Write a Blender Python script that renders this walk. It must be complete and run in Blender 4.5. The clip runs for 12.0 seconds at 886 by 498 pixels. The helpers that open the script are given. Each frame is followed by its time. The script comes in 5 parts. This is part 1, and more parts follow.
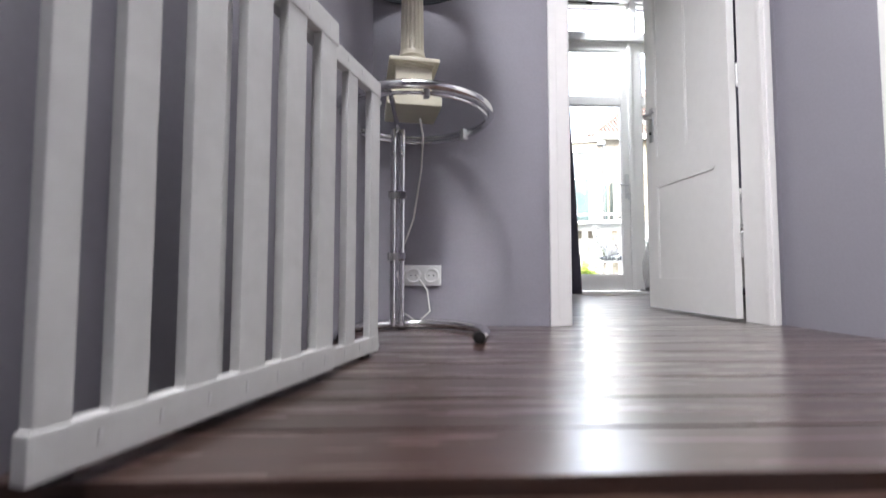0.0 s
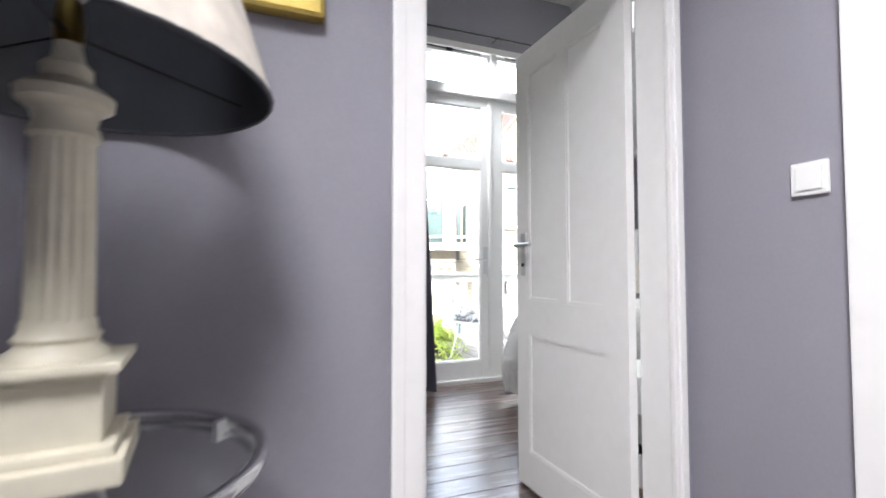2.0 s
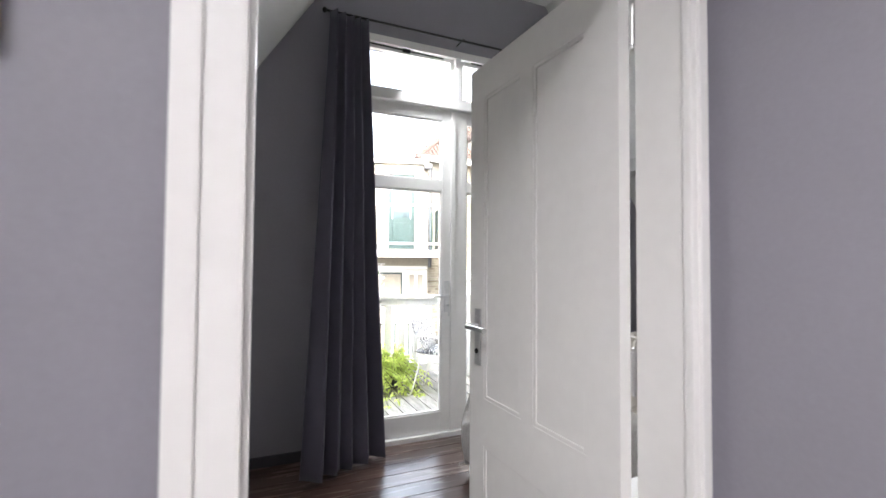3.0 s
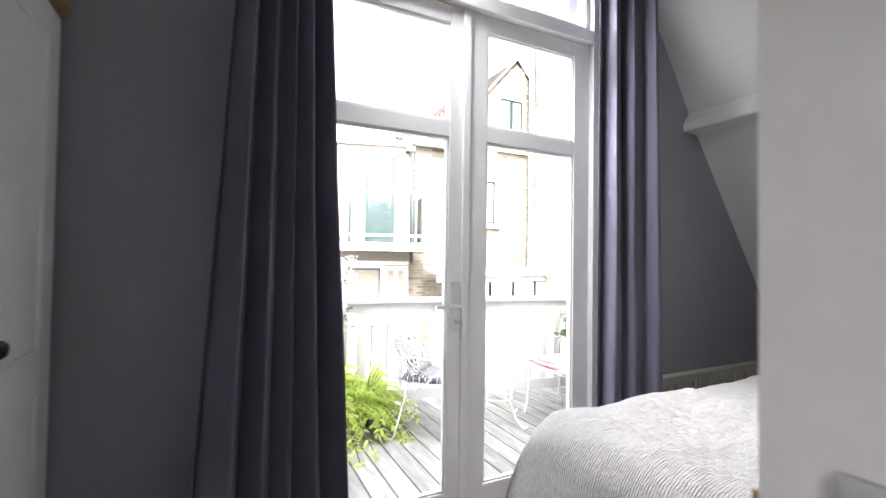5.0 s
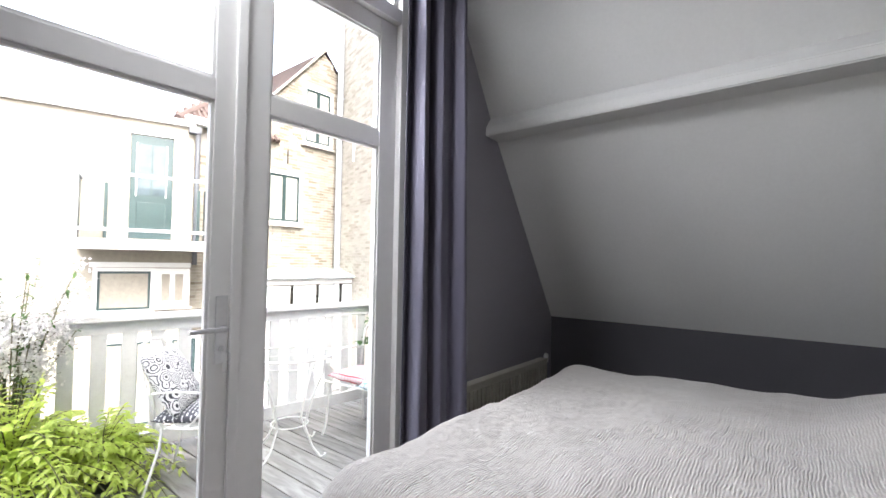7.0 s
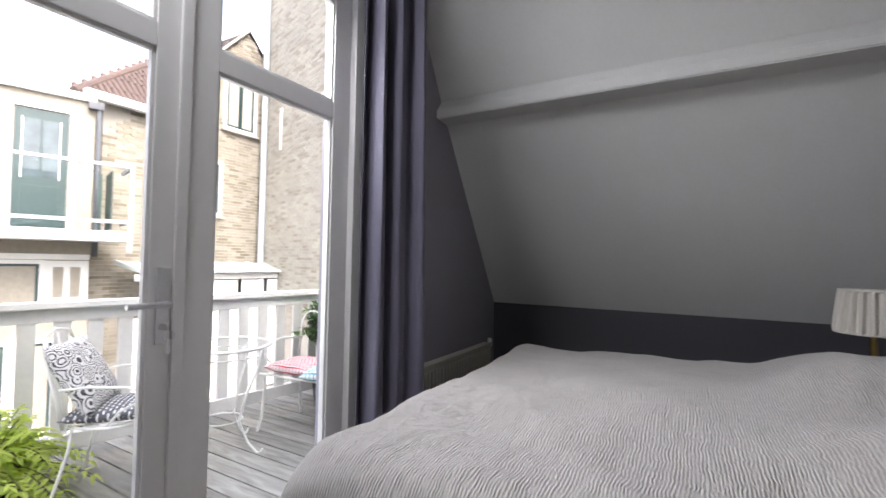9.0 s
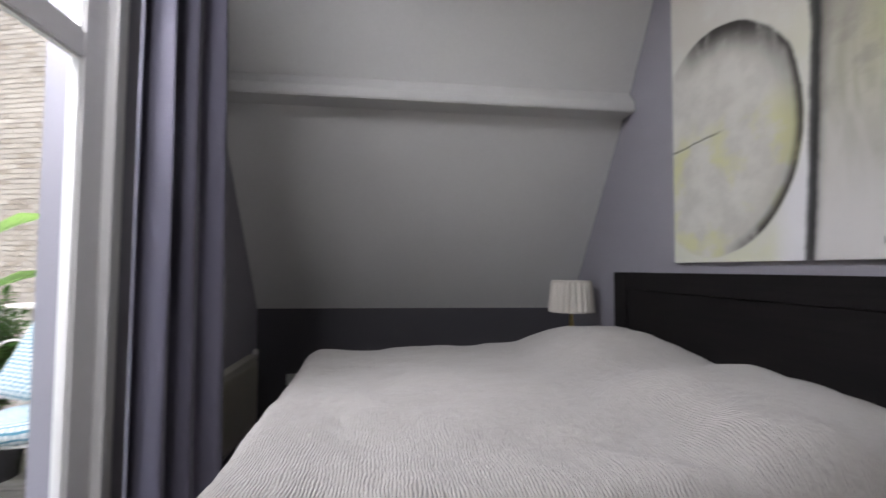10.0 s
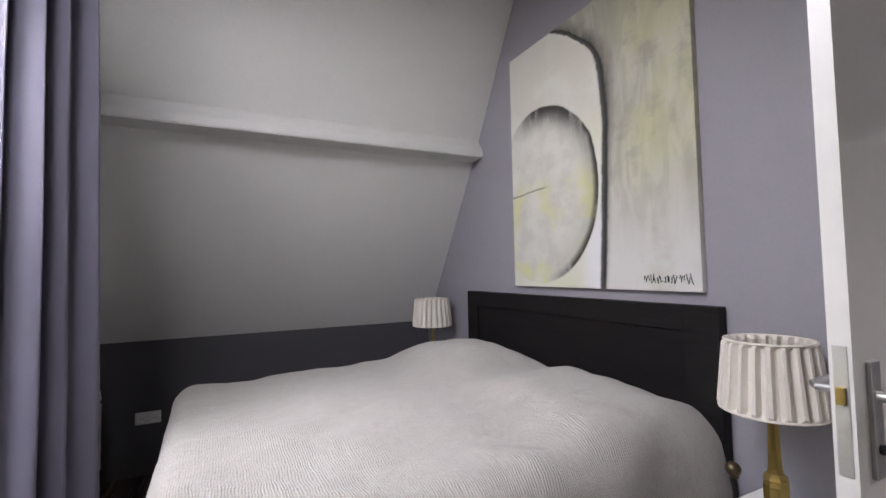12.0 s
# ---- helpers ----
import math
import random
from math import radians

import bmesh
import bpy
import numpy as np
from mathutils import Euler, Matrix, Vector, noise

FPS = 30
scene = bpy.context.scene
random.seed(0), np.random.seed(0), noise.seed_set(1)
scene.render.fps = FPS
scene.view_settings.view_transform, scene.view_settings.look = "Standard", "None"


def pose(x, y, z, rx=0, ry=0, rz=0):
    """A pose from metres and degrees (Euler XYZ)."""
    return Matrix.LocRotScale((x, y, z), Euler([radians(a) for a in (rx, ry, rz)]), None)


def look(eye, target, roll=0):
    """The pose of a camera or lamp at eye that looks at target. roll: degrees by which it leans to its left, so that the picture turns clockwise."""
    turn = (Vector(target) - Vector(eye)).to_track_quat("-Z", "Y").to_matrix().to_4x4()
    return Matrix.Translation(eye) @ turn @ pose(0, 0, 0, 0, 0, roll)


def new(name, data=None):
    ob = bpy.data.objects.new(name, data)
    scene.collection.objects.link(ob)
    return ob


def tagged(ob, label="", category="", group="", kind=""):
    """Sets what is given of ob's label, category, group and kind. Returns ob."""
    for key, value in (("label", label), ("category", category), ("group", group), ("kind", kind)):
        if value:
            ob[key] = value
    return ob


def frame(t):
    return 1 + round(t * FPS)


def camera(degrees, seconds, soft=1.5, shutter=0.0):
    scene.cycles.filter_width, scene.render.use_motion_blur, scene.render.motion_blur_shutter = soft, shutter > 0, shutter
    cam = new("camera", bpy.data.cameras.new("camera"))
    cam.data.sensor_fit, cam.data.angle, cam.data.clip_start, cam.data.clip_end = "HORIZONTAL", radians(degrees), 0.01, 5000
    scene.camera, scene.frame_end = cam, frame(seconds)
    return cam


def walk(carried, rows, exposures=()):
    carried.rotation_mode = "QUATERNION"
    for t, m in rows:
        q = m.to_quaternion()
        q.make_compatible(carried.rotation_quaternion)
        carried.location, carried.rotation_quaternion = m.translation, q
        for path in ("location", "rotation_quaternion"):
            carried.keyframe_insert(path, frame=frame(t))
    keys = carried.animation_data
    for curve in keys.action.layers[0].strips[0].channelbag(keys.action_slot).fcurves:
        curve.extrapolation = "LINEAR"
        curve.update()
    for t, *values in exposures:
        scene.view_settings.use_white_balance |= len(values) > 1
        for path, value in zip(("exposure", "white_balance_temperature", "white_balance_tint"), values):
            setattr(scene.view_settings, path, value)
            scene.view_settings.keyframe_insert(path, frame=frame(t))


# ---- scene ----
cam = camera(89.9, 12.0, shutter=0.4)
PATH = [
    (0, (-2.044, -4.32, 0.206), (-1.967, -2.325, 0.316), 0.1),
    (0.5, (-2.04, -4.157, 0.425), (-1.953, -2.162, 0.523), 0.2),
    (1, (-2.019, -3.932, 0.573), (-1.845, -1.942, 0.666), 0.3),
    (1.5, (-1.898, -3.803, 0.796), (-1.47, -1.851, 0.882), 0.3),
    (2, (-1.813, -3.618, 1.025), (-1.108, -1.748, 1.103), -0.0),
    (2.5, (-1.612, -3.403, 1.196), (-0.817, -1.569, 1.271), 0.5),
    (3, (-1.466, -3.193, 1.344), (-0.667, -1.361, 1.405), 0.4),
    (5, (-1.061, -1.91, 1.31), (-0.17, -0.119, 1.355), 0.8),
    (5.5, (-0.947, -1.747, 1.323), (0.277, -0.166, 1.374), 0.9),
    (6, (-0.86, -1.658, 1.347), (0.562, -0.252, 1.405), 0.9),
    (6.5, (-0.812, -1.642, 1.339), (0.673, -0.304, 1.4), 0.9),
    (7, (-0.784, -1.637, 1.332), (0.765, -0.374, 1.393), 0.9),
    (9, (-0.838, -1.493, 1.236), (0.898, -0.502, 1.293), 1.1),
    (9.5, (-0.873, -1.217, 1.184), (1.063, -0.722, 1.256), 0.8),
    (10, (-0.854, -1.007, 1.213), (1.13, -1.242, 1.302), 0.4),
    (10.5, (-0.99, -0.883, 1.306), (0.909, -1.502, 1.41), -0.5),
    (11, (-1.062, -0.777, 1.341), (0.774, -1.564, 1.447), -0.9),
    (11.5, (-1.09, -0.762, 1.353), (0.716, -1.616, 1.452), -1.1),
    (12, (-1.084, -0.776, 1.353), (0.705, -1.666, 1.45), -1.1),
]
walk(cam, [(t, look(eye, target, roll)) for t, eye, target, roll in PATH], exposures=[(0, 1.66, 6300, 11), (0.5, 1.78, 6300, 11), (2, 1.68, 6300, 10), (3, 1.38, 6500, 11), (5, 1.4, 6450, 14), (5.5, 1.28, 6450, 14), (7, 0.92, 6450, 14), (9, 0.45, 6500, 16), (10, 0.36, 6550, 17), (11, 0.6, 6600, 19), (12, 0.75, 6650, 19)])

# ---- light ----
world = bpy.data.worlds.new("overcast_day")
scene.world = world
world.use_nodes = True
wn = world.node_tree.nodes
sky = wn.new("ShaderNodeTexSky")
sky.sky_type, sky.sun_disc = "NISHITA", False
sky.sun_elevation, sky.sun_rotation = radians(51), radians(197)
sky.air_density, sky.dust_density, sky.ozone_density = 1.0, 6.0, 1.0
soften = wn.new("ShaderNodeHueSaturation")
soften.inputs["Saturation"].default_value, soften.inputs["Value"].default_value = 0.5, 5.4
world.node_tree.links.new(sky.outputs[0], soften.inputs["Color"])
world.node_tree.links.new(soften.outputs[0], wn["Background"].inputs["Color"])
wn["Background"].inputs["Strength"].default_value = 0.15
sun = new("sun", bpy.data.lights.new("sun", "SUN"))
sun.data.energy, sun.data.angle, sun.data.color = 0.8, radians(20), (1.0, 0.96, 0.9)
sun.matrix_basis = look((0, 0, 26), (6, 20, 0))
# sky stand-in at the transom opening; added fill lamp under an invented landing roof opening
sky_n = new("transom_light", bpy.data.lights.new("transom_light", "AREA"))
sky_n.data.shape, sky_n.data.size, sky_n.data.size_y, sky_n.data.energy = "RECTANGLE", 1.56, 0.36, 32
sky_n.data.color = (0.93, 0.97, 1.0)
sky_n.matrix_basis = look((0.0, 0.13, 2.80), (1.0, -1.05, 0.45))
sky_n.data.spread = radians(124)
fill_landing = new("landing_fill_lamp", bpy.data.lights.new("landing_fill_lamp", "AREA"))
fill_landing.data.shape, fill_landing.data.size, fill_landing.data.size_y, fill_landing.data.energy = "RECTANGLE", 0.74, 1.14, 30
fill_landing.data.color = (1.0, 0.97, 0.98)
fill_landing.matrix_basis = look((-2.0, -4.2, 3.0), (-0.5, -3.95, 0.3))
fill_landing.data.spread = radians(105)

# ---- materials ----
def rgb(c):
    return (*c, 1.0)


def mat(name, color, rough=0.6, metal=0.0, grain=40.0, vary=0.08, bump=0.1, stain=3.0, sheen=0.0, coat=0.0, bump_scale=None):
    """A painted, woven or cast surface: colour varied at two scales, with fine relief."""
    m = bpy.data.materials.new(name)
    m.use_nodes = True
    nt, b = m.node_tree, m.node_tree.nodes["Principled BSDF"]
    geo = nt.nodes.new("ShaderNodeTexCoord")
    n1, n2 = nt.nodes.new("ShaderNodeTexNoise"), nt.nodes.new("ShaderNodeTexNoise")
    n1.inputs["Scale"].default_value, n2.inputs["Scale"].default_value = grain, stain
    n1.inputs["Detail"].default_value, n2.inputs["Detail"].default_value = 6, 4
    mix = nt.nodes.new("ShaderNodeMath")
    mix.operation = "ADD"
    ramp = nt.nodes.new("ShaderNodeMapRange")
    ramp.inputs[1].default_value, ramp.inputs[2].default_value = 0.6, 1.4
    ramp.inputs[3].default_value, ramp.inputs[4].default_value = 1 - vary, 1 + vary
    mul = nt.nodes.new("ShaderNodeVectorMath")
    mul.operation = "SCALE"
    mul.inputs[0].default_value = color
    nt.links.new(geo.outputs["Object"], n1.inputs["Vector"])
    nt.links.new(geo.outputs["Object"], n2.inputs["Vector"])
    nt.links.new(n1.outputs[0], mix.inputs[0])
    nt.links.new(n2.outputs[0], mix.inputs[1])
    nt.links.new(mix.outputs[0], ramp.inputs[0])
    nt.links.new(ramp.outputs[0], mul.inputs["Scale"])
    nt.links.new(mul.outputs[0], b.inputs["Base Color"])
    rr = nt.nodes.new("ShaderNodeMapRange")
    rr.inputs[1].default_value, rr.inputs[2].default_value = 0.3, 0.7
    rr.inputs[3].default_value, rr.inputs[4].default_value = max(rough - (0.07 if rough > 0.4 else 0.015), 0.02), min(rough + (0.07 if rough > 0.4 else 0.02), 1)
    nt.links.new(n2.outputs[0], rr.inputs[0])
    nt.links.new(rr.outputs[0], b.inputs["Roughness"])
    b.inputs["Metallic"].default_value = metal
    b.inputs["Sheen Weight"].default_value = sheen
    b.inputs["Coat Weight"].default_value = coat
    if bump:
        bp = nt.nodes.new("ShaderNodeBump")
        bp.inputs["Strength"].default_value, bp.inputs["Distance"].default_value = bump, 0.004
        src = n1
        if bump_scale:
            src = nt.nodes.new("ShaderNodeTexNoise")
            src.inputs["Scale"].default_value = bump_scale
            nt.links.new(geo.outputs["Object"], src.inputs["Vector"])
        nt.links.new(src.outputs[0], bp.inputs["Height"])
        nt.links.new(bp.outputs[0], b.inputs["Normal"])
    return m


def wood(name, dark, light, scale=(1.5, 14.0, 14.0), rough=0.45, per_piece=0.25, bump=0.15, coat=0.0):
    """Grain drawn out along one axis, each piece a little different."""
    m = bpy.data.materials.new(name)
    m.use_nodes = True
    nt, b = m.node_tree, m.node_tree.nodes["Principled BSDF"]
    tc, oi = nt.nodes.new("ShaderNodeTexCoord"), nt.nodes.new("ShaderNodeObjectInfo")
    off = nt.nodes.new("ShaderNodeVectorMath")
    off.operation = "MULTIPLY_ADD"
    off.inputs[1].default_value = scale
    rnd = nt.nodes.new("ShaderNodeMath")
    rnd.operation, rnd.inputs[1].default_value = "MULTIPLY", 37.0
    nt.links.new(oi.outputs["Random"], rnd.inputs[0])
    nt.links.new(tc.outputs["Object"], off.inputs[0])
    nt.links.new(rnd.outputs[0], off.inputs[2])
    n1 = nt.nodes.new("ShaderNodeTexNoise")
    n1.inputs["Scale"].default_value, n1.inputs["Detail"].default_value, n1.inputs["Distortion"].default_value = 2.2, 8, 0.6
    nt.links.new(off.outputs[0], n1.inputs["Vector"])
    cr = nt.nodes.new("ShaderNodeValToRGB")
    cr.color_ramp.elements[0].position, cr.color_ramp.elements[0].color = 0.3, rgb(dark)
    cr.color_ramp.elements[1].position, cr.color_ramp.elements[1].color = 0.72, rgb(light)
    nt.links.new(n1.outputs[0], cr.inputs[0])
    pr = nt.nodes.new("ShaderNodeMapRange")
    pr.inputs[3].default_value, pr.inputs[4].default_value = 1 - per_piece, 1 + per_piece
    nt.links.new(oi.outputs["Random"], pr.inputs[0])
    mul = nt.nodes.new("ShaderNodeVectorMath")
    mul.operation = "SCALE"
    nt.links.new(cr.outputs[0], mul.inputs[0])
    nt.links.new(pr.outputs[0], mul.inputs["Scale"])
    nt.links.new(mul.outputs[0], b.inputs["Base Color"])
    rr = nt.nodes.new("ShaderNodeMapRange")
    rr.inputs[3].default_value, rr.inputs[4].default_value = rough - 0.08, rough + 0.1
    nt.links.new(n1.outputs[0], rr.inputs[0])
    nt.links.new(rr.outputs[0], b.inputs["Roughness"])
    b.inputs["Coat Weight"].default_value = coat
    bp = nt.nodes.new("ShaderNodeBump")
    bp.inputs["Strength"].default_value, bp.inputs["Distance"].default_value = bump, 0.003
    nt.links.new(n1.outputs[0], bp.inputs["Height"])
    nt.links.new(bp.outputs[0], b.inputs["Normal"])
    return m


def glass(name="window_glass"):
    m = bpy.data.materials.new(name)
    m.use_nodes = True
    b = m.node_tree.nodes["Principled BSDF"]
    b.inputs["Transmission Weight"].default_value = 1.0
    b.inputs["Roughness"].default_value = 0.0
    b.inputs["IOR"].default_value = 1.02
    b.inputs["Base Color"].default_value = rgb((0.97, 0.99, 0.98))
    return m


WALL = mat("grey_lilac_wall_paint", (0.272, 0.261, 0.296), 0.6, grain=90, vary=0.05, bump=0.12, stain=1.2)
KNEE = mat("anthracite_wall_paint", (0.06, 0.057, 0.066), 0.7, grain=90, vary=0.06, bump=0.1, stain=1.2)
SLOPE = mat("off_white_ceiling_paint", (0.60, 0.595, 0.585), 0.7, grain=60, vary=0.04, bump=0.1, stain=1.0)
WHITE = mat("white_gloss_paint", (0.80, 0.79, 0.77), 0.3, grain=25, vary=0.03, bump=0.0, stain=2.0)
WHITE_OUT = mat("weathered_white_paint", (0.60, 0.60, 0.585), 0.5, grain=30, vary=0.08, bump=0.15, stain=4.0)
PLASTIC = mat("white_plastic", (0.78, 0.78, 0.76), 0.35, grain=20, vary=0.02, bump=0.0)
FLOOR = wood("dark_brown_floorboard", (0.030, 0.015, 0.011), (0.072, 0.038, 0.028), (1.2, 16, 16), 0.25, 0.2, 0.08, 1.0)
DECK = wood("grey_weathered_decking", (0.18, 0.171, 0.155), (0.36, 0.345, 0.318), (11, 1.6, 11), 0.75, 0.24, 0.35)
TRIMWOOD = wood("yellow_varnished_trim", (0.30, 0.2, 0.07), (0.5, 0.36, 0.15), (10, 1.2, 10), 0.35, 0.05, 0.1)
BLACKWOOD = wood("black_brown_veneer", (0.004, 0.0035, 0.004), (0.011, 0.009, 0.0095), (1.2, 18, 18), 0.55, 0.05, 0.12)
CURTAIN = mat("purple_grey_curtain_cloth", (0.106, 0.099, 0.138), 0.8, grain=300, vary=0.12, bump=0.2, stain=8, sheen=0.15)
CHROME = mat("chrome", (0.75, 0.75, 0.76), 0.1, 1.0, grain=20, vary=0.02, bump=0.0)
STEEL = mat("brushed_aluminium", (0.66, 0.66, 0.66), 0.42, 1.0, grain=80, vary=0.06, bump=0.03)
BRASS = mat("aged_brass", (0.42, 0.30, 0.10), 0.3, 1.0, grain=40, vary=0.15, bump=0.04)
BRONZE = mat("dark_bronze", (0.13, 0.10, 0.06), 0.32, 0.9, grain=50, vary=0.2, bump=0.05)
IRON = mat("black_iron", (0.012, 0.012, 0.012), 0.45, 0.3, grain=60, vary=0.2, bump=0.1)
CREAM = mat("cream_painted_metal", (0.62, 0.58, 0.46), 0.4, grain=30, vary=0.06, bump=0.05)
SHADE_OUT = mat("dark_lampshade_card", (0.035, 0.038, 0.045), 0.42, grain=80, vary=0.1, bump=0.05)
PLEAT = mat("ivory_pleated_fabric", (0.68, 0.64, 0.58), 0.8, grain=200, vary=0.06, bump=0.1)
RAD = mat("cream_radiator_enamel", (0.45, 0.43, 0.37), 0.4, grain=30, vary=0.04, bump=0.03)
CABLE = mat("white_cable", (0.7, 0.69, 0.66), 0.45, grain=20, vary=0.03, bump=0.0)
MARBLED = mat("marbled_cream_paper", (0.60, 0.55, 0.48), 0.6, grain=9, vary=0.3, bump=0.05, stain=22)
BLACKWOOD.node_tree.nodes["Principled BSDF"].inputs["Specular IOR Level"].default_value = 0.2
FLOOR.node_tree.nodes["Principled BSDF"].inputs["Coat Roughness"].default_value = 0.28
GLASS = glass()
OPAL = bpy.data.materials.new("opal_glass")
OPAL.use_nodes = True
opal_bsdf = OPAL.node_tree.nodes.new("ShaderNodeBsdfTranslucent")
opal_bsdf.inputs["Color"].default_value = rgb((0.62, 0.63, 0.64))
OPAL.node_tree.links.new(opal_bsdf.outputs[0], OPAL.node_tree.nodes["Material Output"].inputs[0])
STUCCO = mat("cream_stucco", (0.25, 0.228, 0.19), 0.9, grain=12, vary=0.18, bump=0.4, stain=0.8)
ROOF = mat("red_clay_roof", (0.085, 0.058, 0.050), 0.85, grain=6, vary=0.3, bump=0.4, stain=1.0)
GREEN = mat("dark_green_paint", (0.024, 0.046, 0.046), 0.35, grain=20, vary=0.08, bump=0.03)
DARKGLASS = mat("dark_window_pane", (0.06, 0.08, 0.09), 0.08, grain=3, vary=0.3, bump=0.0)
NET = mat("net_curtained_pane", (0.15, 0.19, 0.20), 0.45, grain=8, vary=0.15, bump=0.0)
ZINC = mat("zinc_drainpipe", (0.36, 0.38, 0.40), 0.55, 0.15, grain=20, vary=0.1, bump=0.05)
MORTAR = mat("pale_lime_mortar", (0.34, 0.32, 0.285), 0.95, grain=30, vary=0.15, bump=0.4)
# the sky's reflection in the glass is put into this pale colour
PALEPANE = mat("sky_pale_pane", (0.46, 0.53, 0.54), 0.12, grain=3, vary=0.1, bump=0.0)
DARKZINC = mat("dark_painted_downpipe", (0.07, 0.075, 0.085), 0.5, grain=20, vary=0.1, bump=0.05)
SOIL = mat("potting_soil", (0.03, 0.022, 0.016), 0.95, grain=60, vary=0.3, bump=0.8)
POT = mat("dark_grey_plastic_pot", (0.05, 0.052, 0.055), 0.5, grain=30, vary=0.1, bump=0.05)
TERRA = mat("terracotta_pot", (0.22, 0.11, 0.07), 0.8, grain=30, vary=0.15, bump=0.2)
PAVE = mat("grey_courtyard_ground", (0.16, 0.155, 0.145), 0.9, grain=4, vary=0.25, bump=0.5)

# ---- building blocks ----
def bm_box(bm, lo, hi, bevel=0.0, m=None):
    """An axis-aligned block, its edges rounded by bevel, optionally moved by m."""
    r = bmesh.ops.create_cube(bm, size=1.0)
    vs = r["verts"]
    s = [hi[i] - lo[i] for i in range(3)]
    c = [(hi[i] + lo[i]) / 2 for i in range(3)]
    for v in vs:
        v.co = Vector((v.co.x * s[0] + c[0], v.co.y * s[1] + c[1], v.co.z * s[2] + c[2]))
    if bevel:
        es = list({e for v in vs for e in v.link_edges})
        r = bmesh.ops.bevel(bm, geom=es, offset=bevel, segments=2, affect="EDGES", profile=0.7)
        vs = list({v for f in r["faces"] for v in f.verts} | {v for v in vs if v.is_valid})
    if m is not None:
        for v in vs:
            v.co = m @ v.co
    return bm


def block(lo, hi, bevel=0.0, m=None):
    return bm_box(bmesh.new(), lo, hi, bevel, m)


def lathe(profile, segments=32, bm=None, m=None, caps=True):
    """Turns (radius, height) pairs round the z axis."""
    bm = bm or bmesh.new()
    rings = []
    for r, z in profile:
        ring = [bm.verts.new((r * math.cos(2 * math.pi * i / segments), r * math.sin(2 * math.pi * i / segments), z)) for i in range(segments)]
        rings.append(ring)
    for a, b in zip(rings, rings[1:]):
        for i in range(segments):
            j = (i + 1) % segments
            bm.faces.new((a[i], a[j], b[j], b[i]))
    for ring, flip in ((rings[0], True), (rings[-1], False)):
        if caps and (Vector(ring[0].co) - Vector(ring[segments // 2].co)).length > 1e-4:
            bm.faces.new(ring[::-1] if flip else ring)
    if m is not None:
        for ring in rings:
            for v in ring:
                v.co = m @ v.co
    return bm


def tube(points, radius, segments=8, bm=None, closed=False):
    """A round bar bent along points."""
    bm = bm or bmesh.new()
    pts = [Vector(p) for p in points]
    n = len(pts)
    rings, up = [], None
    for i, p in enumerate(pts):
        a = pts[(i - 1) % n] if closed or i else p
        b = pts[(i + 1) % n] if closed or i < n - 1 else p
        d = (b - a).normalized()
        if up is None:
            up = d.orthogonal().normalized()
        up = (up - d * up.dot(d)).normalized()
        side = d.cross(up)
        rings.append([bm.verts.new(p + radius * (math.cos(t) * up + math.sin(t) * side)) for t in [2 * math.pi * k / segments for k in range(segments)]])
    pairs = list(zip(rings, rings[1:])) + ([(rings[-1], rings[0])] if closed else [])
    for a, b in pairs:
        for i in range(segments):
            j = (i + 1) % segments
            bm.faces.new((a[i], a[j], b[j], b[i]))
    if not closed:
        bm.faces.new(rings[0][::-1])
        bm.faces.new(rings[-1])
    return bm


def arc(c, r, a0, a1, n=16, axis="z"):
    """Points on part of a circle, angles in degrees."""
    out = []
    for i in range(n + 1):
        a = radians(a0 + (a1 - a0) * i / n)
        u, w = r * math.cos(a), r * math.sin(a)
        out.append((c[0] + u, c[1] + w, c[2]) if axis == "z" else (c[0] + u, c[1], c[2] + w) if axis == "y" else (c[0], c[1] + u, c[2] + w))
    return out


def prism(outline, y0, y1, bm=None):
    """An outline in x and z, drawn out from y0 to y1."""
    bm = bm or bmesh.new()
    a = [bm.verts.new((x, y0, z)) for x, z in outline]
    b = [bm.verts.new((x, y1, z)) for x, z in outline]
    bm.faces.new(a)
    bm.faces.new(b[::-1])
    for i in range(len(a)):
        j = (i + 1) % len(a)
        bm.faces.new((a[i], b[i], b[j], a[j]))
    bmesh.ops.recalc_face_normals(bm, faces=bm.faces[:])
    return bm


def mesh_of(name, bm, material, smooth=None):
    bmesh.ops.recalc_face_normals(bm, faces=bm.faces[:])
    me = bpy.data.meshes.new(name)
    bm.to_mesh(me)
    bm.free()
    for mt in material if isinstance(material, (list, tuple)) else [material]:
        me.materials.append(mt)
    if smooth is not None:
        me.shade_smooth()
        if smooth < 180:
            me.set_sharp_from_angle(angle=radians(smooth))
    return me


def part(name, bm, material, parent, label="", smooth=None):
    ob = new(name, mesh_of(name, bm, material, smooth))
    if parent is not None:
        ob.parent = parent
    if label:
        ob["label"] = label
    return ob


def thing(name, label, category, group="", at=None, kind=""):
    """An empty at the base of a thing, to which its parts are fixed."""
    ob = new(name)
    ob.empty_display_size = 0.1
    if at is not None:
        ob.matrix_basis = at
    return tagged(ob, label, category, group, kind)


def structure(name, bm, material, label, category, smooth=None):
    return tagged(part(name, bm, material, None, "", smooth), label, category, kind="structure")

